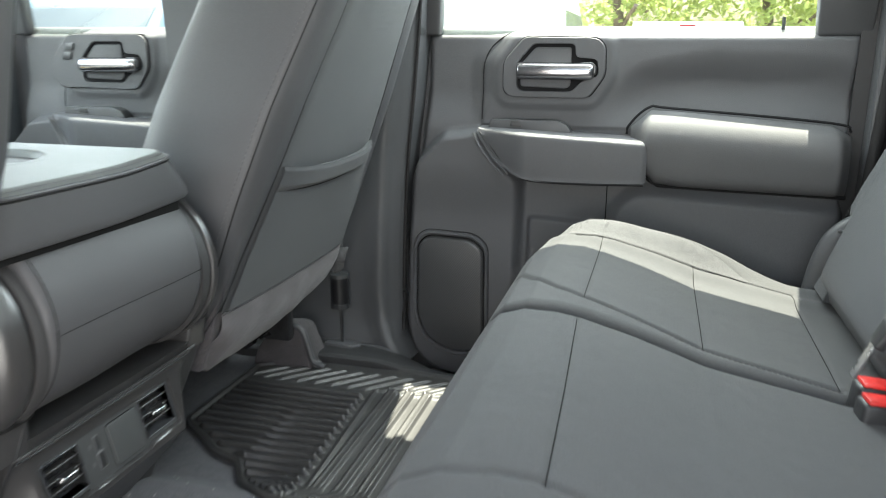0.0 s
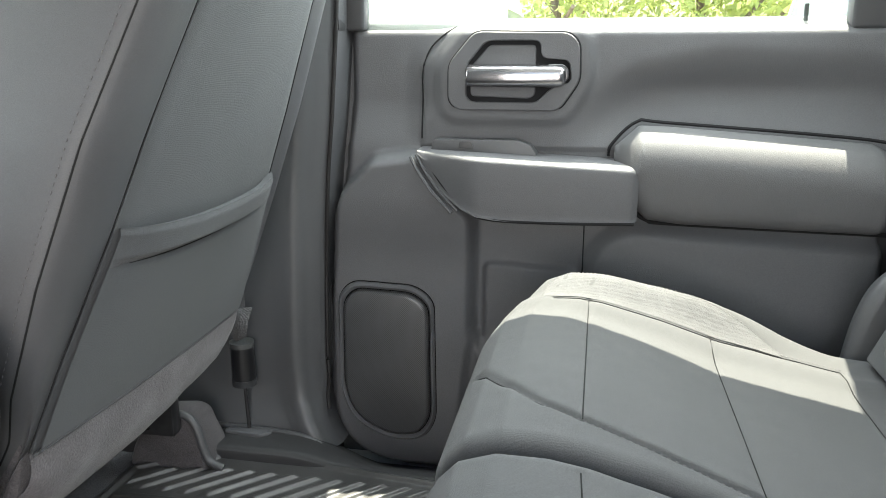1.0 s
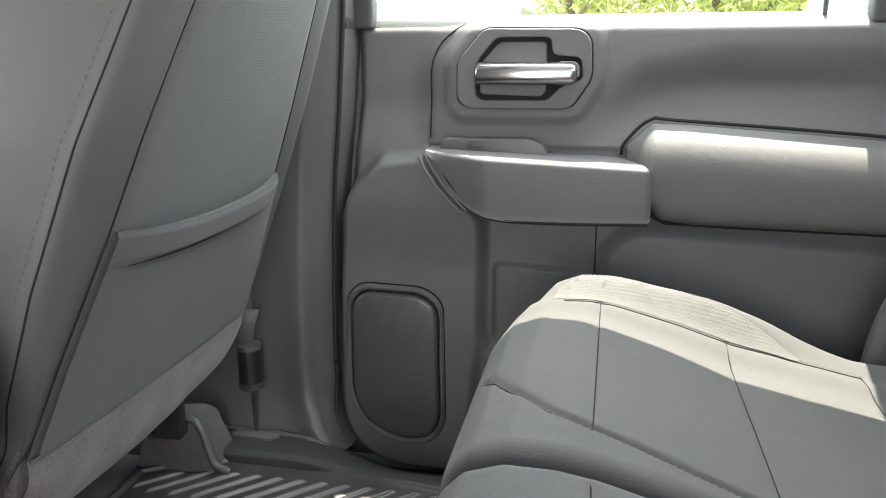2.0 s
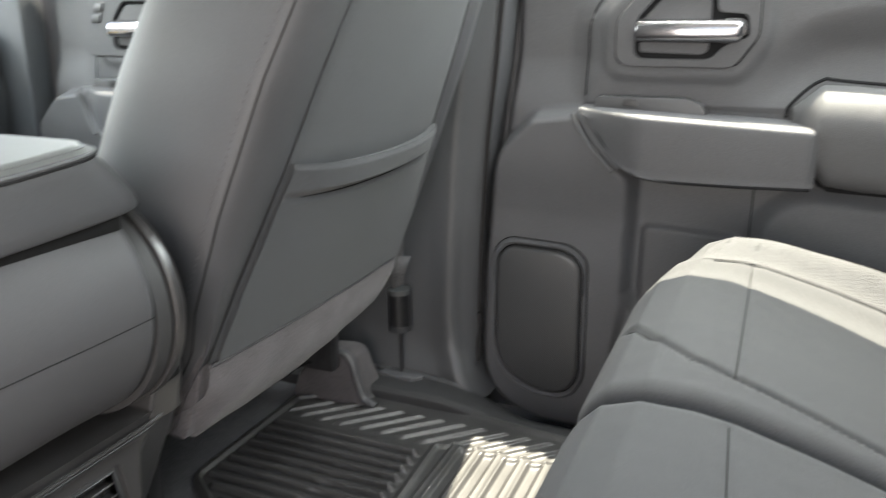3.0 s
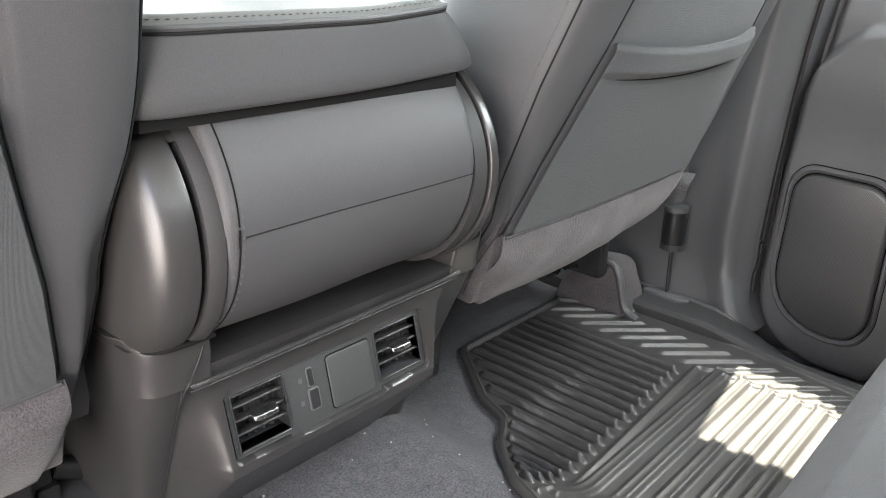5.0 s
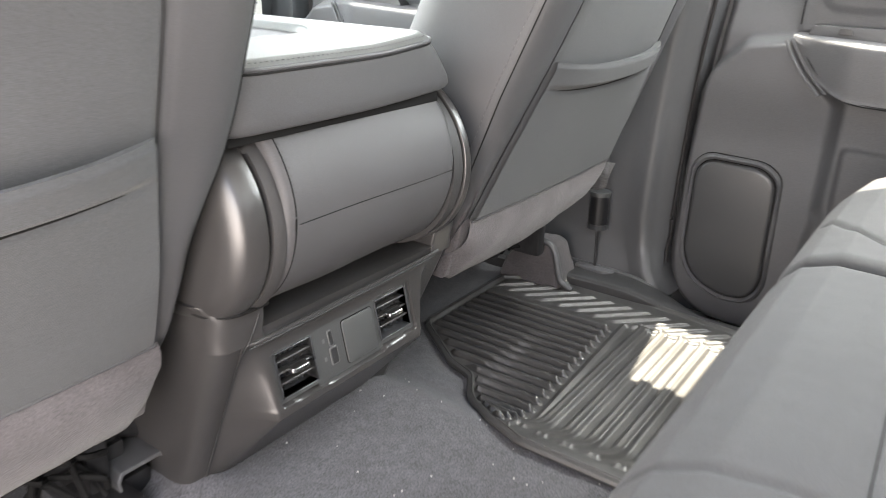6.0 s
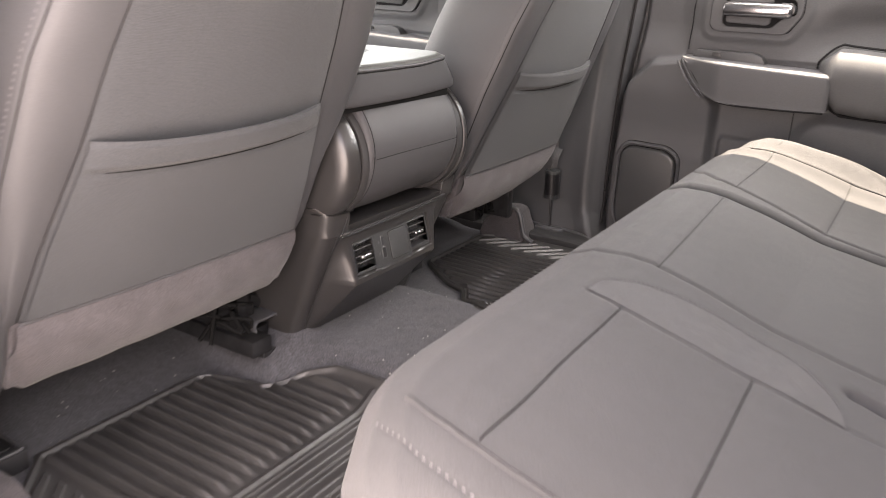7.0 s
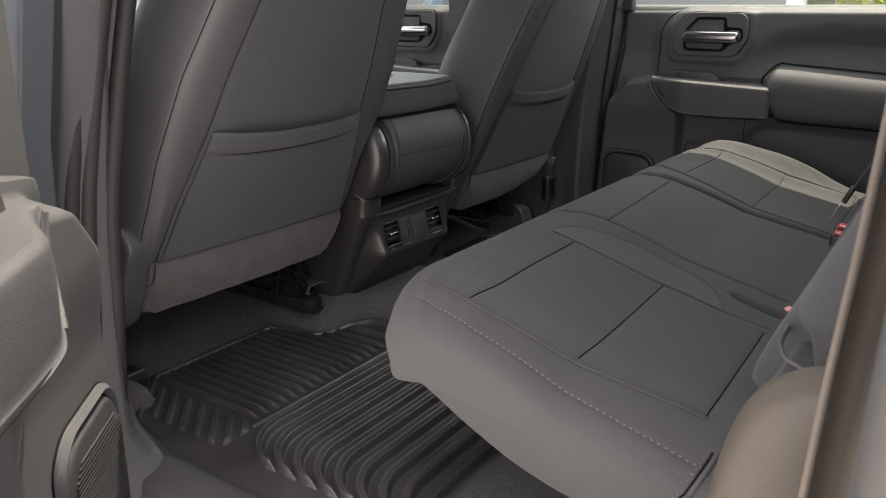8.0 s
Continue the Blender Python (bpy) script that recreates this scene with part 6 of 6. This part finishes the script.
gb = part("glove_box", prism(rounded([(0.22, 0.33), (0.70, 0.33), (0.70, 0.452), (0.22, 0.452)], 0.015), "x", -0.99, -0.955, 0.006), DASH, dash, "glove box door")
part("latch", prism(rounded([(0.485, 0.435), (0.585, 0.435), (0.58, 0.478), (0.49, 0.478)], 0.006), "x", -0.97, -0.938, 0.004), COVER, gb, "grey glove box latch")
for y in (0.75, -0.75):
    part("air_vent", prism(rounded([(y - 0.05, 0.50), (y + 0.04, 0.50), (y + 0.04, 0.59), (y - 0.05, 0.59)], 0.01), "x", -1.0, -0.962, 0.004), BLACK, dash)
wheel = thing("steering_wheel", (-0.78, -0.435, 0.6), "black steering wheel ahead of the driver's seat", "steering wheel")
part("rim", tube([(-0.78 - 0.07 * math.sin(a), -0.435 + 0.185 * math.cos(a), 0.60 + 0.17 * math.sin(a)) for a in np.linspace(0, 2 * math.pi, 40)], 0.014, 8), BLACK, wheel)
part("hub", box((-0.86, -0.52, 0.55), (-0.78, -0.35, 0.65), 0.02), BLACK, wheel)
part("column", tube([(-0.82, -0.435, 0.60), (-1.05, -0.435, 0.52)], 0.03, 10), BLACK, wheel)
tag = thing("hang_tag", (-0.93, 0.66, 0.47), "white paper hang tag with a yellow band on the glove box", "tag")
sheet = part("card", prism(rounded([(0.615, 0.405), (0.745, 0.40), (0.742, 0.505), (0.69, 0.513), (0.684, 0.55), (0.665, 0.555), (0.655, 0.513), (0.612, 0.507)], 0.006), "x", -0.9405, -0.9395, 0.0), PAPER, tag)
part("band", prism([(0.612, 0.484), (0.743, 0.481), (0.742, 0.503), (0.612, 0.505)], "x", -0.9393, -0.9388, 0.0), YELLOW, sheet, "yellow band")
for k in range(4):
    z = 0.472 - 0.014 * k
    part("print_line", prism([(0.625, z), (0.73 - 0.012 * (k % 2), z - 0.002), (0.73 - 0.012 * (k % 2), z - 0.006), (0.625, z - 0.004)], "x", -0.9393, -0.9388, 0.0), INK, sheet, "line of small print")

# ---- outside ----
GROUND = -0.78
bm = bmesh.new()
bmesh.ops.create_grid(bm, x_segments=40, y_segments=40, size=400, matrix=Matrix.Translation((0, 0, GROUND)))
solid("ground", bm, ASPHALT, "pale sunlit asphalt of a car park", "ground", kind="structure")


def car(x, y, yaw, size, paint, label, kind="pickup"):
    """A parked vehicle: lofted body, glasshouse, wheels, lamps, mirrors."""
    L, W, H = size
    t = thing("car", (x, y, GROUND), label, "car", "parked cars")
    m = pose(x, y, GROUND, 0, 0, yaw)

    def put(nm, bm, mat, parent=t, lab=""):
        bmesh.ops.transform(bm, matrix=m, verts=bm.verts)
        return part(nm, bm, mat, parent, lab)

    hood = H * 0.60
    side = rounded([(-L / 2, 0.35), (-L / 2, hood * 0.95), (-L * 0.46, hood), (L * 0.24, hood), (L * 0.46, hood * 0.93), (L / 2, hood * 0.8), (L / 2, 0.35)], 0.12)
    body = put("body", prism(side, "y", -W / 2, W / 2, 0.07, 3), paint)
    c0, c1 = (-L * 0.12, L * 0.20) if kind == "pickup" else (-L * 0.44, L * 0.2)
    cab = rounded([(c0 - 0.1, hood), (c0 + 0.12, H), (c1 - 0.35, H), (c1 + 0.35, hood)], 0.12)
    bm = prism(cab, "y", -W * 0.46, W * 0.46, 0.06, 3)
    for v in bm.verts:
        v.co.y *= 1 - 0.14 * (v.co.z - hood) / (H - hood)
    cabin = put("cabin", bm, paint)
    glass = rounded([(c0 + 0.02, hood + 0.05), (c0 + 0.17, H - 0.13), (c1 - 0.38, H - 0.13), (c1 + 0.14, hood + 0.05)], 0.05)
    for s in (-1, 1):
        bm = prism(glass, "y", s * W * 0.44, s * (W * 0.464), 0.004)
        for v in bm.verts:
            v.co.y *= 1 - 0.14 * (v.co.z - hood) / (H - hood)
        put("side_window", bm, CAR_GLASS, cabin)
        put("mirror", bevel(prism([(c1 - 0.02, hood + 0.02), (c1 + 0.14, hood + 0.02), (c1 + 0.12, hood + 0.24), (c1, hood + 0.24)], "y", s * (W * 0.5), s * (W * 0.5 + 0.2)), 0.03), BLACK, body)
        put("head_lamp", box((L / 2 - 0.14, s * W * 0.33 - 0.16, hood * 0.68), (L / 2 + 0.015, s * W * 0.33 + 0.16, hood * 0.80), 0.03), GLASS_LAMP, body)
        put("tail_lamp", box((-L / 2 - 0.015, s * W * 0.44 - 0.1, hood * 0.62), (-L / 2 + 0.1, s * W * 0.44 + 0.1, hood * 0.92), 0.03), LAMP_RED, body)
    ws = prism([(c1 - 0.27, H - 0.1), (c1 + 0.25, hood + 0.06), (c1 + 0.29, hood + 0.06), (c1 - 0.24, H - 0.1)], "y", -W * 0.37, W * 0.37, 0.004)
    put("windscreen", ws, CAR_GLASS, cabin)
    rw = prism([(c0 + 0.05, H - 0.14), (c0 - 0.075, hood + 0.08), (c0 - 0.105, hood + 0.08), (c0 + 0.02, H - 0.14)], "y", -W * 0.36, W * 0.36, 0.004)
    put("rear_window", rw, CAR_GLASS, cabin)
    put("brake_lamp", box((c0 + 0.02, -0.12, H - 0.1), (c0 + 0.1, 0.12, H - 0.05), 0.01), LAMP_RED, cabin)
    for sx in (-L * 0.31, L * 0.31):
        for s in (-1, 1):
            w = put("wheel", disc_rod((sx, s * (W / 2 - 0.24), 0.37), (sx, s * (W / 2 + 0.01), 0.37), 0.37, 28, 0.04), TYRE)
            put("rim", disc_rod((sx, s * (W / 2 - 0.05), 0.37), (sx, s * (W / 2 + 0.02), 0.37), 0.23, 20, 0.02), STEEL, w)
    if kind == "pickup":
        put("bed_well", box((-L * 0.47, -W * 0.4, hood - 0.02), (c0 - 0.15, W * 0.4, hood + 0.012), 0.01), BLACK, body)
    return t


GLASS_LAMP = material("lamp_glass", (0.7, 0.72, 0.74), 0.1)
car(2.55, 4.4, -84, (5.6, 2.0, 1.93), WHITE, "white pickup truck parked alongside, dark windows")
car(-0.9, 5.6, -90, (5.3, 2.0, 1.82), WHITE, "white pickup truck parked in the next row")
car(-3.7, 5.2, -90, (5.2, 1.95, 1.80), PAINT_BLUE, "blue-grey estate car parked in the row", "estate")
car(0.95, 12.5, 90, (5.6, 2.0, 1.86), WHITE, "white pickup truck further off with a red brake lamp")
car(-6.4, 5.6, 90, (4.8, 1.9, 1.70), PAINT_GREY, "silver estate car parked in the row", "estate")
car(5.3, 5.0, 92, (5.2, 1.95, 1.85), PAINT_GREY, "silver pickup truck parked in the row")


def tree(x, y, h, r, seed, label):
    t = thing("tree", (x, y, GROUND), label, "tree", "trees")
    rnd = random.Random(seed)
    limbs = [tube(smooth_line([(x, y, GROUND), (x + 0.1, y, GROUND + h * 0.25), (x, y + 0.1, GROUND + h * 0.5), (x, y, GROUND + h * 0.8)], 5), 0.14, 8)]
    ends = []
    for k in range(9):
        a, z0 = rnd.uniform(0, 6.28), GROUND + h * rnd.uniform(0.18, 0.6)
        e = (x + r * 0.7 * math.cos(a), y + r * 0.7 * math.sin(a), z0 + h * rnd.uniform(0.1, 0.3))
        limbs.append(tube(smooth_line([(x, y, z0), ((x + e[0]) / 2, (y + e[1]) / 2, z0 + h * 0.1), e], 5), 0.05, 6))
        ends.append(e)
    part("trunk", join(*limbs), BARK, t, "brown forked trunk")
    g = np.random.default_rng(seed)
    V, F = [], []
    for k in range(1500):
        c = ends[k % len(ends)] if k % 3 else (x, y, GROUND + h * 0.55)
        p = np.array(c) + g.normal(0, 1, 3) * np.array([r * 0.38, r * 0.38, h * 0.17])
        p[2] = max(p[2], GROUND + 0.5)
        for q in range(5):
            o = p + g.normal(0, 0.16, 3)
            d1, d2 = g.normal(0, 1, 3), g.normal(0, 1, 3)
            d1, d2 = d1 / np.linalg.norm(d1) * 0.13, d2 / np.linalg.norm(d2) * 0.07
            n0 = len(V)
            V += [tuple(o - d1), tuple(o + d2), tuple(o + d1), tuple(o - d2)]
            F.append((n0, n0 + 1, n0 + 2, n0 + 3))
    me = bpy.data.meshes.new("crown")
    me.from_pydata(V, [], F)
    me.materials.append(LEAF)
    ob = new("crown", me)
    ob.parent = t
    ob.matrix_parent_inverse = t.matrix_basis.inverted()
    tagged(ob, "bright green summer leaves", kind="stuff")


for k, (tx, ty, th, tr) in enumerate(((-0.6, 21, 6.5, 3.0), (3.2, 22, 7, 3.2), (7, 23, 7, 3.4), (-12, 24, 8, 3.5), (12.5, 25, 7.5, 3.5))):
    tree(tx, ty, th, tr, 11 + k, "leafy green tree beyond the parked cars")
building = thing("building", (-6, 27, GROUND), "pale beige low building beyond the car park", "building")
part("wall", box((-9.5, 26, GROUND), (-1.9, 34, GROUND + 3.4), 0.05), BEIGE, building)
part("roof", box((-9.8, 25.7, GROUND + 3.4), (-1.6, 34.3, GROUND + 3.65), 0.03), WHITE, building)
for k in range(3):
    part("window", box((-8.8 + 2.3 * k, 25.93, GROUND + 1.0), (-7.4 + 2.3 * k, 26.02, GROUND + 2.3), 0.02), CAR_GLASS, building)
